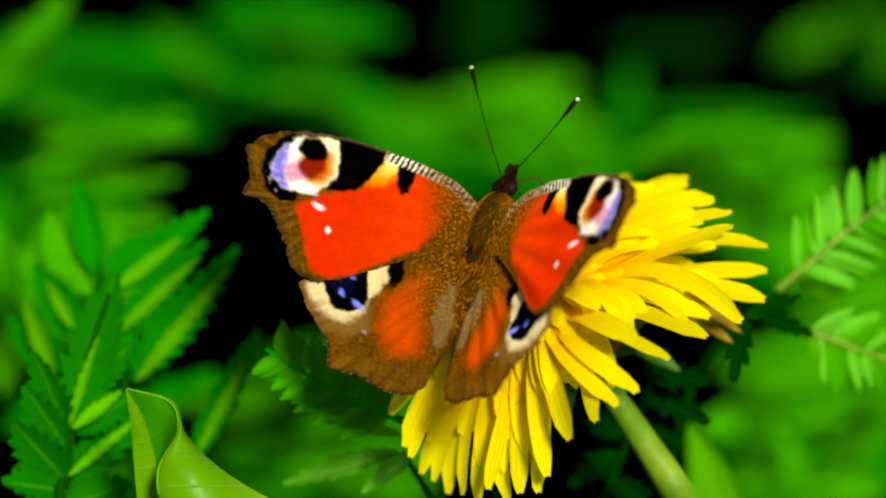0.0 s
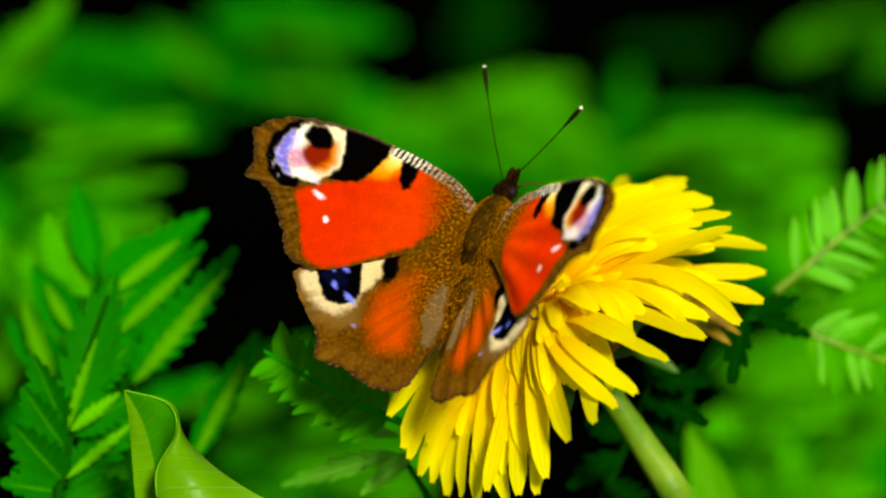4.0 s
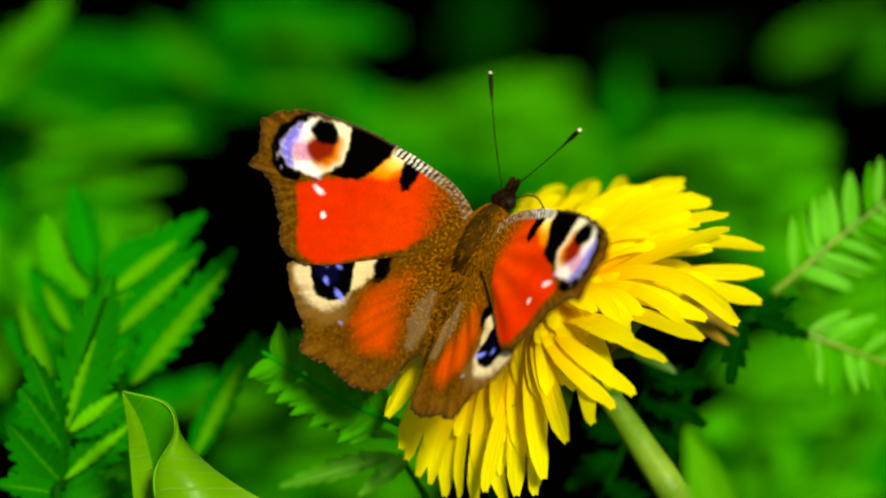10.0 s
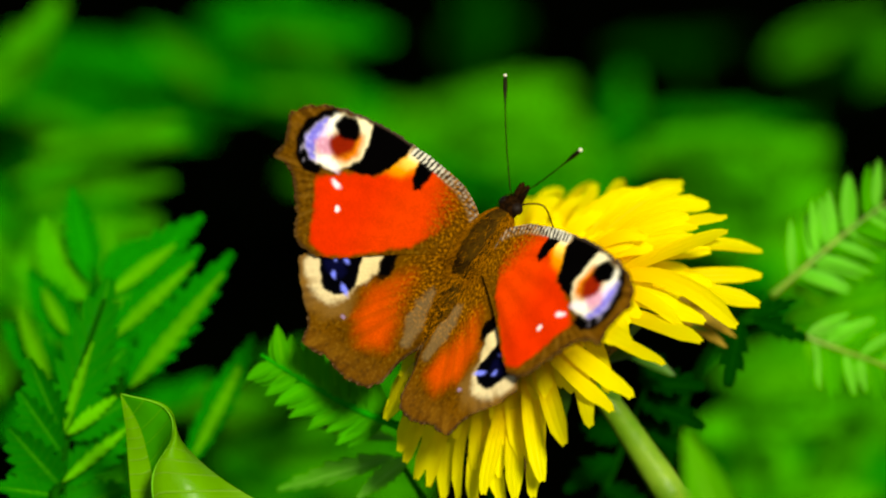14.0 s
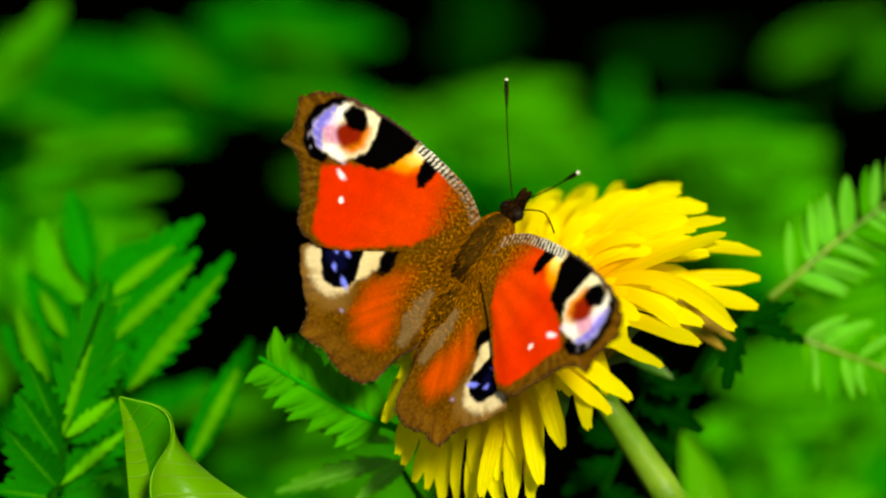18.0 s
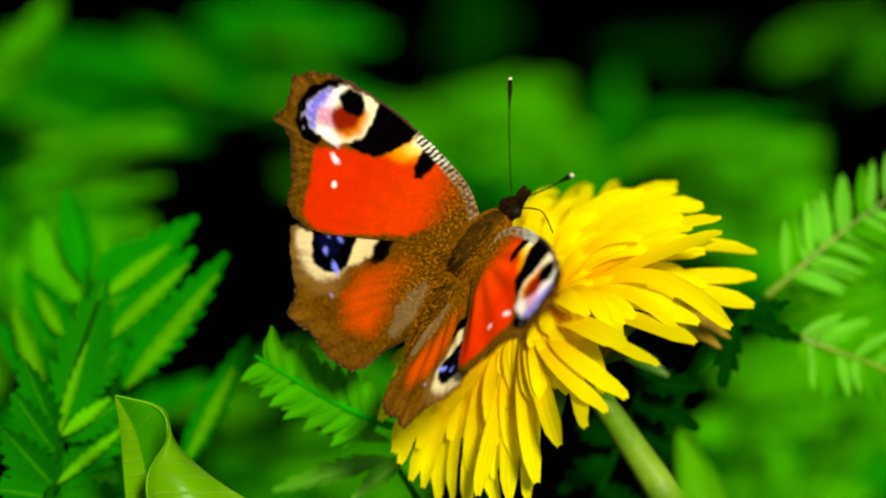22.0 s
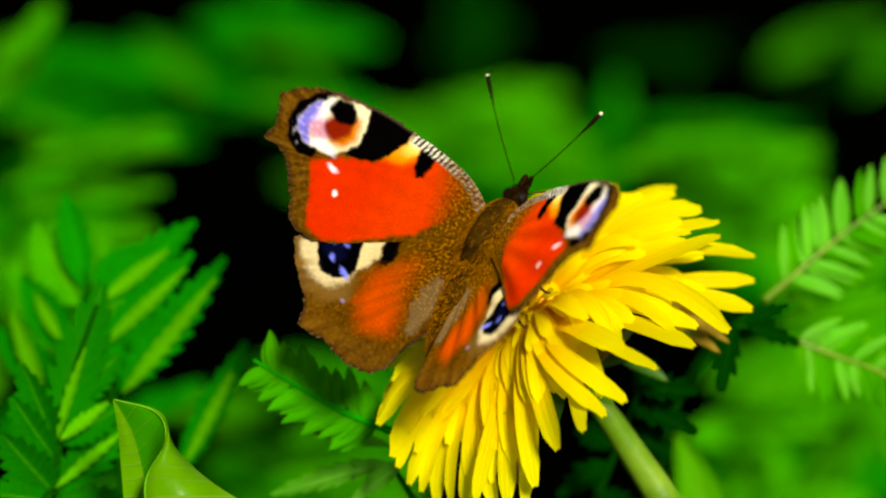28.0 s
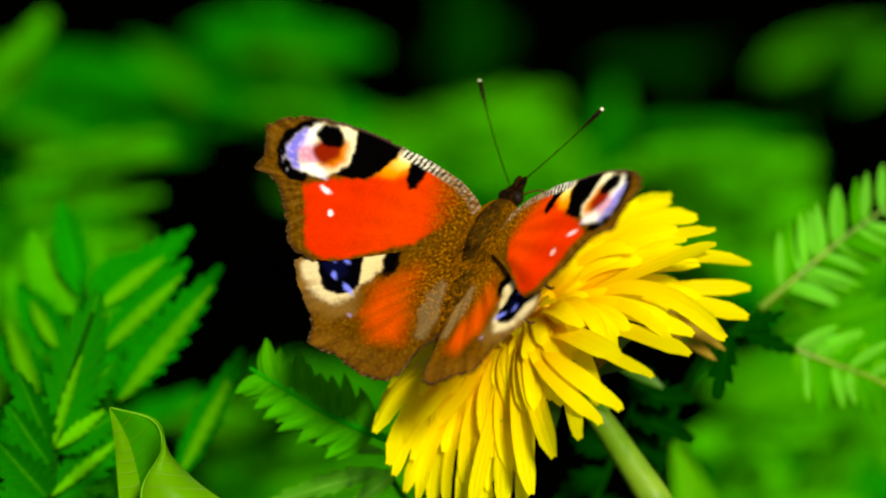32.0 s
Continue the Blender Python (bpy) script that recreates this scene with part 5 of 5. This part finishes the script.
    walk(wings[1], [
        (0, B(-1.8, -3, 0.5, 0.5, 32.3, 1.9)), (0.5, B(-1.8, -3, 0.5, 0.7, 31.5, 2.2)), (1, B(-1.8, -3, 0.5, 0.7, 32.5, 2.3)),
        (1.5, B(-1.8, -3, 0.5, 1, 33.2, 2.5)), (2, B(-1.8, -3, 0.5, 1.3, 32.4, 2.6)), (2.5, B(-1.8, -3, 0.5, 1.6, 32.5, 2.5)),
        (3, B(-1.8, -3, 0.5, 1.8, 32.8, 2.4)), (3.5, B(-1.8, -3, 0.5, 2, 33.5, 1.8)), (5.5, B(-1.8, -3, 0.5, 2.7, 31.1, 0.4)),
        (6, B(-1.8, -3, 0.5, 2.9, 30.5, 0.4)), (6.5, B(-1.8, -3, 0.5, 3, 28.7, 0.5)), (7, B(-1.8, -3, 0.5, 3, 25.1, 0.6)),
        (7.5, B(-1.8, -3, 0.5, 3, 25, 0.9)), (8, B(-1.8, -3, 0.5, 3, 24.9, 1.1)), (8.5, B(-1.8, -3, 0.5, 3, 24.5, 1.2)),
        (9, B(-1.8, -3, 0.5, 3, 25.1, 1.3)), (9.5, B(-1.8, -3, 0.5, 2.9, 26.1, 1.2)), (10, B(-1.8, -3, 0.5, 2.8, 26.1, 0.8)),
        (10.5, B(-1.8, -3, 0.5, 2.8, 25, 0.8)), (11, B(-1.8, -3, 0.5, 2.7, 25.3, 1)), (11.5, B(-1.8, -3, 0.5, 2.7, 27.4, 0.8)),
        (12, B(-1.8, -3, 0.5, 2.7, 29.3, 0.6)), (12.5, B(-1.8, -3, 0.5, 2.6, 26.6, 0.8)), (13, B(-1.8, -3, 0.5, 2.6, 13.3, 1.5)),
        (13.5, B(-1.8, -3, 0.5, 2.6, 12.5, 1.9)), (14, B(-1.8, -3, 0.5, 2.7, 12.3, 1.8)), (14.5, B(-1.8, -3, 0.5, 2.8, 12.8, 1.6)),
        (16.5, B(-1.8, -3, 0.5, 3.3, 28.4, 0.1)), (17, B(-1.8, -3, 0.5, 3.2, 27.8, 0.1)), (17.5, B(-1.8, -3, 0.5, 2.9, 22.4, 0.5)),
        (18, B(-1.8, -3, 0.5, 2.4, 13.1, 1.1)), (18.5, B(-1.8, -3, 0.5, 2.2, 10.8, 1.3)), (19, B(-1.8, -3, 0.5, 2.1, 11.3, 1.5)),
        (19.5, B(-1.8, -3, 0.5, 2.1, 11, 1.3)), (20, B(-1.8, -3, 0.5, 2.2, 11.6, 1.3)), (20.5, B(-1.8, -3, 0.5, 2.2, 12.7, 1.2)),
        (21, B(-1.8, -3, 0.5, 2.1, 13.5, 1.4)), (21.5, B(-1.8, -3, 0.5, 2.2, 22, 0.7)), (22, B(-1.8, -3, 0.5, 1.9, 27.6, 0.2)),
        (22.5, B(-1.8, -3, 0.5, 1.9, 24.8, 0.2)), (23, B(-1.8, -3, 0.5, 1.9, 15, 0.8)), (23.5, B(-1.8, -3, 0.5, 2.2, 11.9, 0.8)),
        (24, B(-1.8, -3, 0.5, 2.5, 14.9, 0.3)), (24.5, B(-1.8, -3, 0.5, 2.8, 30.5, -1.4)), (25, B(-1.8, -3, 0.5, 2.9, 35.4, -2.5)),
        (25.5, B(-1.8, -3, 0.5, 3.1, 37.1, -2.7)), (27.5, B(-1.8, -3, 0.5, 3.9, 32.7, -2)), (28, B(-1.8, -3, 0.5, 3.8, 30.5, -2)),
        (28.5, B(-1.8, -3, 0.5, 3.7, 27.2, -1.8)), (29, B(-1.8, -3, 0.5, 3.6, 23.3, -1.3)), (29.5, B(-1.8, -3, 0.5, 3.3, 28.7, -1.3)),
        (30, B(-1.8, -3, 0.5, 3, 34.1, -1.1)), (30.5, B(-1.8, -3, 0.5, 3, 34.1, -0.8)), (31, B(-1.8, -3, 0.5, 3.2, 31.1, -0.2)),
        (31.5, B(-1.8, -3, 0.5, 3.2, 28.1, 0.1)), (32, B(-1.8, -3, 0.5, 3.1, 27, 0.2)),
    ])
    walk(wings[2], [
        (0, B(1.8, 0.5, 1, -3.7, -28.9, -1.4)), (0.5, B(1.8, 0.5, 1, -3.7, -28.7, -1.3)), (1, B(1.8, 0.5, 1, -3.6, -32.5, -1)),
        (1.5, B(1.8, 0.5, 1, -3.7, -32, -0.9)), (2, B(1.8, 0.5, 1, -3.8, -30.7, -0.7)), (2.5, B(1.8, 0.5, 1, -3.8, -31, -0.5)),
        (3, B(1.8, 0.5, 1, -3.5, -30, -0.5)), (3.5, B(1.8, 0.5, 1, -2.9, -30, -0.8)), (5.5, B(1.8, 0.5, 1, -2.1, -28.3, -0.5)),
        (6, B(1.8, 0.5, 1, -2, -28.6, -0.6)), (6.5, B(1.8, 0.5, 1, -2, -27.4, -0.5)), (7, B(1.8, 0.5, 1, -2.2, -26.1, -0.6)),
        (7.5, B(1.8, 0.5, 1, -2.3, -26.3, -0.6)), (8, B(1.8, 0.5, 1, -2.1, -26.4, -0.6)), (8.5, B(1.8, 0.5, 1, -1.9, -26.4, -0.5)),
        (9, B(1.8, 0.5, 1, -1.6, -26.6, -0.4)), (9.5, B(1.8, 0.5, 1, -1.2, -26.7, -0.2)), (10, B(1.8, 0.5, 1, -1.2, -27.3, -0.3)),
        (10.5, B(1.8, 0.5, 1, -1.3, -27.5, -0.2)), (11, B(1.8, 0.5, 1, -1.3, -27.2, -0.2)), (11.5, B(1.8, 0.5, 1, -0.9, -28.8, -0.1)),
        (12, B(1.8, 0.5, 1, -0.5, -31.2, -0.2)), (12.5, B(1.8, 0.5, 1, -0.5, -30.3, -0.2)), (13, B(1.8, 0.5, 1, -1.2, -19.4, -0.3)),
        (13.5, B(1.8, 0.5, 1, -1.7, -20.4, -0.4)), (14, B(1.8, 0.5, 1, -1.8, -19.7, -0.1)), (14.5, B(1.8, 0.5, 1, -1.8, -20.4, 0)),
        (16.5, B(1.8, 0.5, 1, -0.5, -32.2, 0.5)), (17, B(1.8, 0.5, 1, -0.5, -31.8, 0.3)), (17.5, B(1.8, 0.5, 1, -0.7, -27.8, 0.4)),
        (18, B(1.8, 0.5, 1, -1.2, -19.9, 0.1)), (18.5, B(1.8, 0.5, 1, -1.3, -20.6, 0.1)), (19, B(1.8, 0.5, 1, -1.4, -21, 0.3)),
        (19.5, B(1.8, 0.5, 1, -1.4, -20.9, 0.3)), (20, B(1.8, 0.5, 1, -1.2, -21, 0.4)), (20.5, B(1.8, 0.5, 1, -1.2, -21.1, 0.4)),
        (21, B(1.8, 0.5, 1, -1.4, -20.7, 0.3)), (21.5, B(1.8, 0.5, 1, -0.3, -28.2, 0.6)), (22, B(1.8, 0.5, 1, 0.6, -32.7, 0.3)),
        (22.5, B(1.8, 0.5, 1, 0.3, -31.2, 0.2)), (23, B(1.8, 0.5, 1, -0.3, -22.6, 0)), (23.5, B(1.8, 0.5, 1, -0.4, -20.3, 0)),
        (24, B(1.8, 0.5, 1, -0.3, -21.4, 0.2)), (24.5, B(1.8, 0.5, 1, 0.8, -33.1, 0.8)), (25, B(1.8, 0.5, 1, 1.4, -36.2, 1.2)),
        (25.5, B(1.8, 0.5, 1, 0.8, -36.4, 1.1)), (27.5, B(1.8, 0.5, 1, -0.4, -33.4, 1.5)), (28, B(1.8, 0.5, 1, -0.5, -31.5, 1.2)),
        (28.5, B(1.8, 0.5, 1, -0.9, -28.5, 1.1)), (29, B(1.8, 0.5, 1, -1.9, -24.3, 1.3)), (29.5, B(1.8, 0.5, 1, -1.8, -28.7, 1)),
        (30, B(1.8, 0.5, 1, -1.8, -33.6, 0.6)), (30.5, B(1.8, 0.5, 1, -2, -32.2, 0.4)), (31, B(1.8, 0.5, 1, -2.7, -29.9, 0.1)),
        (31.5, B(1.8, 0.5, 1, -3.5, -27.2, -0.5)), (32, B(1.8, 0.5, 1, -3.8, -26.3, -0.4)),
    ])
    walk(wings[3], [
        (0, B(1.8, -3, 0.5, -2.7, -27.4, -2)), (0.5, B(1.8, -3, 0.5, -2.8, -27.3, -1.8)), (1, B(1.8, -3, 0.5, -3.2, -31.2, -1.5)),
        (1.5, B(1.8, -3, 0.5, -3.2, -30.7, -1.4)), (2, B(1.8, -3, 0.5, -3.2, -29.5, -1.4)), (2.5, B(1.8, -3, 0.5, -3.3, -29.8, -1.2)),
        (3, B(1.8, -3, 0.5, -3.1, -28.8, -1.1)), (3.5, B(1.8, -3, 0.5, -2.9, -28.9, -0.5)), (5.5, B(1.8, -3, 0.5, -2.2, -27.1, 0.2)),
        (6, B(1.8, -3, 0.5, -2.1, -27.5, 0.2)), (6.5, B(1.8, -3, 0.5, -1.8, -26.2, 0.1)), (7, B(1.8, -3, 0.5, -1.9, -25, 0.1)),
        (7.5, B(1.8, -3, 0.5, -1.8, -25.1, 0)), (8, B(1.8, -3, 0.5, -1.7, -25.1, 0)), (8.5, B(1.8, -3, 0.5, -1.5, -25.2, 0.1)),
        (9, B(1.8, -3, 0.5, -1.3, -25.3, 0.2)), (9.5, B(1.8, -3, 0.5, -1, -25.3, 0.1)), (10, B(1.8, -3, 0.5, -1.1, -26.1, 0)),
        (10.5, B(1.8, -3, 0.5, -1, -26.3, 0.1)), (11, B(1.8, -3, 0.5, -0.8, -25.8, 0)), (11.5, B(1.8, -3, 0.5, -0.8, -27.7, 0.1)),
        (12, B(1.8, -3, 0.5, -0.3, -29.8, 0.5)), (12.5, B(1.8, -3, 0.5, -0.2, -28.8, 0.2)), (13, B(1.8, -3, 0.5, -0.2, -18.1, -0.5)),
        (13.5, B(1.8, -3, 0.5, -0.2, -18.9, -1.3)), (14, B(1.8, -3, 0.5, 0, -18.2, -1.5)), (14.5, B(1.8, -3, 0.5, 0.1, -18.8, -1.5)),
        (16.5, B(1.8, -3, 0.5, 0.3, -30.7, -0.2)), (17, B(1.8, -3, 0.5, 0.2, -30.4, 0.1)), (17.5, B(1.8, -3, 0.5, 0.4, -26.2, -0.4)),
        (18, B(1.8, -3, 0.5, 0.6, -18.4, -1.1)), (18.5, B(1.8, -3, 0.5, 0.6, -18.9, -1.4)), (19, B(1.8, -3, 0.5, 0.7, -19.2, -1.7)),
        (19.5, B(1.8, -3, 0.5, 0.8, -19.1, -1.8)), (20, B(1.8, -3, 0.5, 0.8, -19.3, -1.7)), (20.5, B(1.8, -3, 0.5, 0.9, -19.2, -1.7)),
        (21, B(1.8, -3, 0.5, 0.8, -19.3, -1.7)), (21.5, B(1.8, -3, 0.5, 1.1, -26.5, -1.4)), (22, B(1.8, -3, 0.5, 1.3, -30.9, -1)),
        (22.5, B(1.8, -3, 0.5, 1.4, -29.4, -0.9)), (23, B(1.8, -3, 0.5, 1.2, -21.1, -1.4)), (23.5, B(1.8, -3, 0.5, 1.1, -18.6, -1.5)),
        (24, B(1.8, -3, 0.5, 0.8, -19.9, -0.8)), (24.5, B(1.8, -3, 0.5, 0.6, -31.7, 1.2)), (25, B(1.8, -3, 0.5, 0.5, -34.8, 2.4)),
        (25.5, B(1.8, -3, 0.5, -0.1, -35.4, 2.4)), (27.5, B(1.8, -3, 0.5, -0.6, -32.2, 1.1)), (28, B(1.8, -3, 0.5, -0.8, -30.2, 0.7)),
        (28.5, B(1.8, -3, 0.5, -1, -27.1, 0.1)), (29, B(1.8, -3, 0.5, -1.2, -23.1, -0.3)), (29.5, B(1.8, -3, 0.5, -1.5, -27.5, 0)),
        (30, B(1.8, -3, 0.5, -1.9, -32.5, 0.4)), (30.5, B(1.8, -3, 0.5, -2.3, -31.2, 0)), (31, B(1.8, -3, 0.5, -2.7, -28.9, -0.2)),
        (31.5, B(1.8, -3, 0.5, -3.1, -26.2, -0.2)), (32, B(1.8, -3, 0.5, -3.2, -25, -0.5)),
    ])
    walk(feelers[0], [
        (0, B(-0.8, 8.8, 0.4, 4.6, 0, 31.9)), (0.5, B(-0.8, 8.8, 0.4, 5.3, 0, 30.5)), (1, B(-0.8, 8.8, 0.4, 8.9, 0, 31.9)),
        (1.5, B(-0.8, 8.8, 0.4, 9.1, 0, 32.5)), (2, B(-0.8, 8.8, 0.4, 7.7, 0, 30.7)), (2.5, B(-0.8, 8.8, 0.4, 8, 0, 30.6)),
        (3, B(-0.8, 8.8, 0.4, 10.2, 0, 29.4)), (3.5, B(-0.8, 8.8, 0.4, 8.8, 0, 29.8)), (5.5, B(-0.8, 8.8, 0.4, 5.2, 0, 30.2)),
        (6, B(-0.8, 8.8, 0.4, 6.7, 0, 33.1)), (6.5, B(-0.8, 8.8, 0.4, 6.6, 0, 33.6)), (7, B(-0.8, 8.8, 0.4, 7.3, 0, 32.7)),
        (7.5, B(-0.8, 8.8, 0.4, 8.1, 0, 33.7)), (8, B(-0.8, 8.8, 0.4, 7.4, 0, 33.7)), (8.5, B(-0.8, 8.8, 0.4, 6.2, 0, 33.4)),
        (9, B(-0.8, 8.8, 0.4, 8.3, 0, 34)), (9.5, B(-0.8, 8.8, 0.4, 5.9, 0, 33.4)), (10, B(-0.8, 8.8, 0.4, 4.7, 0, 34.4)),
        (10.5, B(-0.8, 8.8, 0.4, 3.4, 0, 32.3)), (11, B(-0.8, 8.8, 0.4, 6.5, 0, 34.5)), (11.5, B(-0.8, 8.8, 0.4, 8.7, 0, 37.2)),
        (12, B(-0.8, 8.8, 0.4, 7, 0, 36)), (12.5, B(-0.8, 8.8, 0.4, 6.6, 0, 36.3)), (13, B(-0.8, 8.8, 0.4, 4.3, 0, 35)),
        (13.5, B(-0.8, 8.8, 0.4, 4.6, 0, 35.5)), (14, B(-0.8, 8.8, 0.4, 4.3, 0, 37.3)), (14.5, B(-0.8, 8.8, 0.4, 3.6, 0, 37.5)),
        (16.5, B(-0.8, 8.8, 0.4, 4.2, 0, 41.3)), (17, B(-0.8, 8.8, 0.4, 3.7, 0, 42)), (17.5, B(-0.8, 8.8, 0.4, 3.9, 0, 42.3)),
        (18, B(-0.8, 8.8, 0.4, 1.5, 0, 42.1)), (18.5, B(-0.8, 8.8, 0.4, 2.3, 0, 43.4)), (19, B(-0.8, 8.8, 0.4, 2.8, 0, 42.3)),
        (19.5, B(-0.8, 8.8, 0.4, 2.6, 0, 43.8)), (20, B(-0.8, 8.8, 0.4, 4.4, 0, 46.2)), (20.5, B(-0.8, 8.8, 0.4, 4.9, 0, 47)),
        (21, B(-0.8, 8.8, 0.4, 4.4, 0, 45.4)), (21.5, B(-0.8, 8.8, 0.4, 2.3, 0, 44.9)), (22, B(-0.8, 8.8, 0.4, 1.1, 0, 44.8)),
        (22.5, B(-0.8, 8.8, 0.4, 0.5, 0, 42.4)), (23, B(-0.8, 8.8, 0.4, -31.9, 0, 30.5)), (23.5, B(-0.8, 8.8, 0.4, -64, 0, 21.6)),
        (24, B(-0.8, 8.8, 0.4, 2, 0, 53.1)), (24.5, B(-0.8, 8.8, 0.4, 14.5, 0, 49.6)), (25, B(-0.8, 8.8, 0.4, 14.5, 0, 45.1)),
        (25.5, B(-0.8, 8.8, 0.4, 13.4, 0, 43.9)), (27.5, B(-0.8, 8.8, 0.4, 14.3, 0, 42.1)), (28, B(-0.8, 8.8, 0.4, 12.3, 0, 41.6)),
        (28.5, B(-0.8, 8.8, 0.4, 14.4, 0, 40.7)), (29, B(-0.8, 8.8, 0.4, 14.4, 0, 38.5)), (29.5, B(-0.8, 8.8, 0.4, 12.8, 0, 37.8)),
        (30, B(-0.8, 8.8, 0.4, 12.4, 0, 37.8)), (30.5, B(-0.8, 8.8, 0.4, 13.6, 0, 38)), (31, B(-0.8, 8.8, 0.4, 12.4, 0, 36.9)),
        (31.5, B(-0.8, 8.8, 0.4, 13.4, 0, 37.2)), (32, B(-0.8, 8.8, 0.4, 13.6, 0, 36.6)),
    ])
    walk(feelers[1], [
        (0, B(0.8, 8.8, 0.4, 28.2, 0, -52.1)), (0.5, B(0.8, 8.8, 0.4, 27.2, 0, -52.6)), (1, B(0.8, 8.8, 0.4, 26.3, 0, -52.9)),
        (1.5, B(0.8, 8.8, 0.4, 25.4, 0, -52.2)), (2, B(0.8, 8.8, 0.4, 25, 0, -51.9)), (2.5, B(0.8, 8.8, 0.4, 24.1, 0, -52.8)),
        (3, B(0.8, 8.8, 0.4, 26.6, 0, -52.6)), (3.5, B(0.8, 8.8, 0.4, 25.9, 0, -52.2)), (5.5, B(0.8, 8.8, 0.4, 26.3, 0, -53.8)),
        (6, B(0.8, 8.8, 0.4, 28.2, 0, -52.7)), (6.5, B(0.8, 8.8, 0.4, 27.5, 0, -52.3)), (7, B(0.8, 8.8, 0.4, 25.3, 0, -51.7)),
        (7.5, B(0.8, 8.8, 0.4, 25.1, 0, -50.2)), (8, B(0.8, 8.8, 0.4, 24.5, 0, -50.5)), (8.5, B(0.8, 8.8, 0.4, 25.3, 0, -50.5)),
        (9, B(0.8, 8.8, 0.4, 28.2, 0, -51.4)), (9.5, B(0.8, 8.8, 0.4, 28.7, 0, -52)), (10, B(0.8, 8.8, 0.4, 27.4, 0, -50.5)),
        (10.5, B(0.8, 8.8, 0.4, 26.4, 0, -51.6)), (11, B(0.8, 8.8, 0.4, 29.1, 0, -51.7)), (11.5, B(0.8, 8.8, 0.4, 34.3, 0, -53.1)),
        (12, B(0.8, 8.8, 0.4, 30.5, 0, -53.3)), (12.5, B(0.8, 8.8, 0.4, 32.4, 0, -54.2)), (13, B(0.8, 8.8, 0.4, 32.7, 0, -53.5)),
        (13.5, B(0.8, 8.8, 0.4, 32.5, 0, -53.2)), (14, B(0.8, 8.8, 0.4, 34.3, 0, -52.2)), (14.5, B(0.8, 8.8, 0.4, 33.2, 0, -51.5)),
        (16.5, B(0.8, 8.8, 0.4, 32.2, 0, -52)), (17, B(0.8, 8.8, 0.4, 32.6, 0, -51.9)), (17.5, B(0.8, 8.8, 0.4, 36.4, 0, -53.7)),
        (18, B(0.8, 8.8, 0.4, 34.9, 0, -54.6)), (18.5, B(0.8, 8.8, 0.4, 35.5, 0, -53.6)), (19, B(0.8, 8.8, 0.4, 35.7, 0, -52.5)),
        (19.5, B(0.8, 8.8, 0.4, 36.3, 0, -52.4)), (20, B(0.8, 8.8, 0.4, 38.4, 0, -51.4)), (20.5, B(0.8, 8.8, 0.4, 39.2, 0, -50.6)),
        (21, B(0.8, 8.8, 0.4, 35.7, 0, -52.5)), (21.5, B(0.8, 8.8, 0.4, 36, 0, -56.7)), (22, B(0.8, 8.8, 0.4, 33.5, 0, -56.5)),
        (22.5, B(0.8, 8.8, 0.4, 21.3, 0, -60.2)), (23, B(0.8, 8.8, 0.4, 1.5, 0, -61.9)), (23.5, B(0.8, 8.8, 0.4, 4, 0, -60.9)),
        (24, B(0.8, 8.8, 0.4, 22.8, 0, -42.1)), (24.5, B(0.8, 8.8, 0.4, 26.3, 0, -45.1)), (25, B(0.8, 8.8, 0.4, 24.6, 0, -47.4)),
        (25.5, B(0.8, 8.8, 0.4, 27.4, 0, -47.9)), (27.5, B(0.8, 8.8, 0.4, 28.1, 0, -47.3)), (28, B(0.8, 8.8, 0.4, 26.5, 0, -47.2)),
        (28.5, B(0.8, 8.8, 0.4, 28.9, 0, -47.8)), (29, B(0.8, 8.8, 0.4, 26, 0, -48.5)), (29.5, B(0.8, 8.8, 0.4, 24.6, 0, -49.9)),
        (30, B(0.8, 8.8, 0.4, 21.6, 0, -51.2)), (30.5, B(0.8, 8.8, 0.4, 21.6, 0, -51.7)), (31, B(0.8, 8.8, 0.4, 21.2, 0, -51.3)),
        (31.5, B(0.8, 8.8, 0.4, 21.2, 0, -51.6)), (32, B(0.8, 8.8, 0.4, 21.6, 0, -50.5)),
    ])


motions()
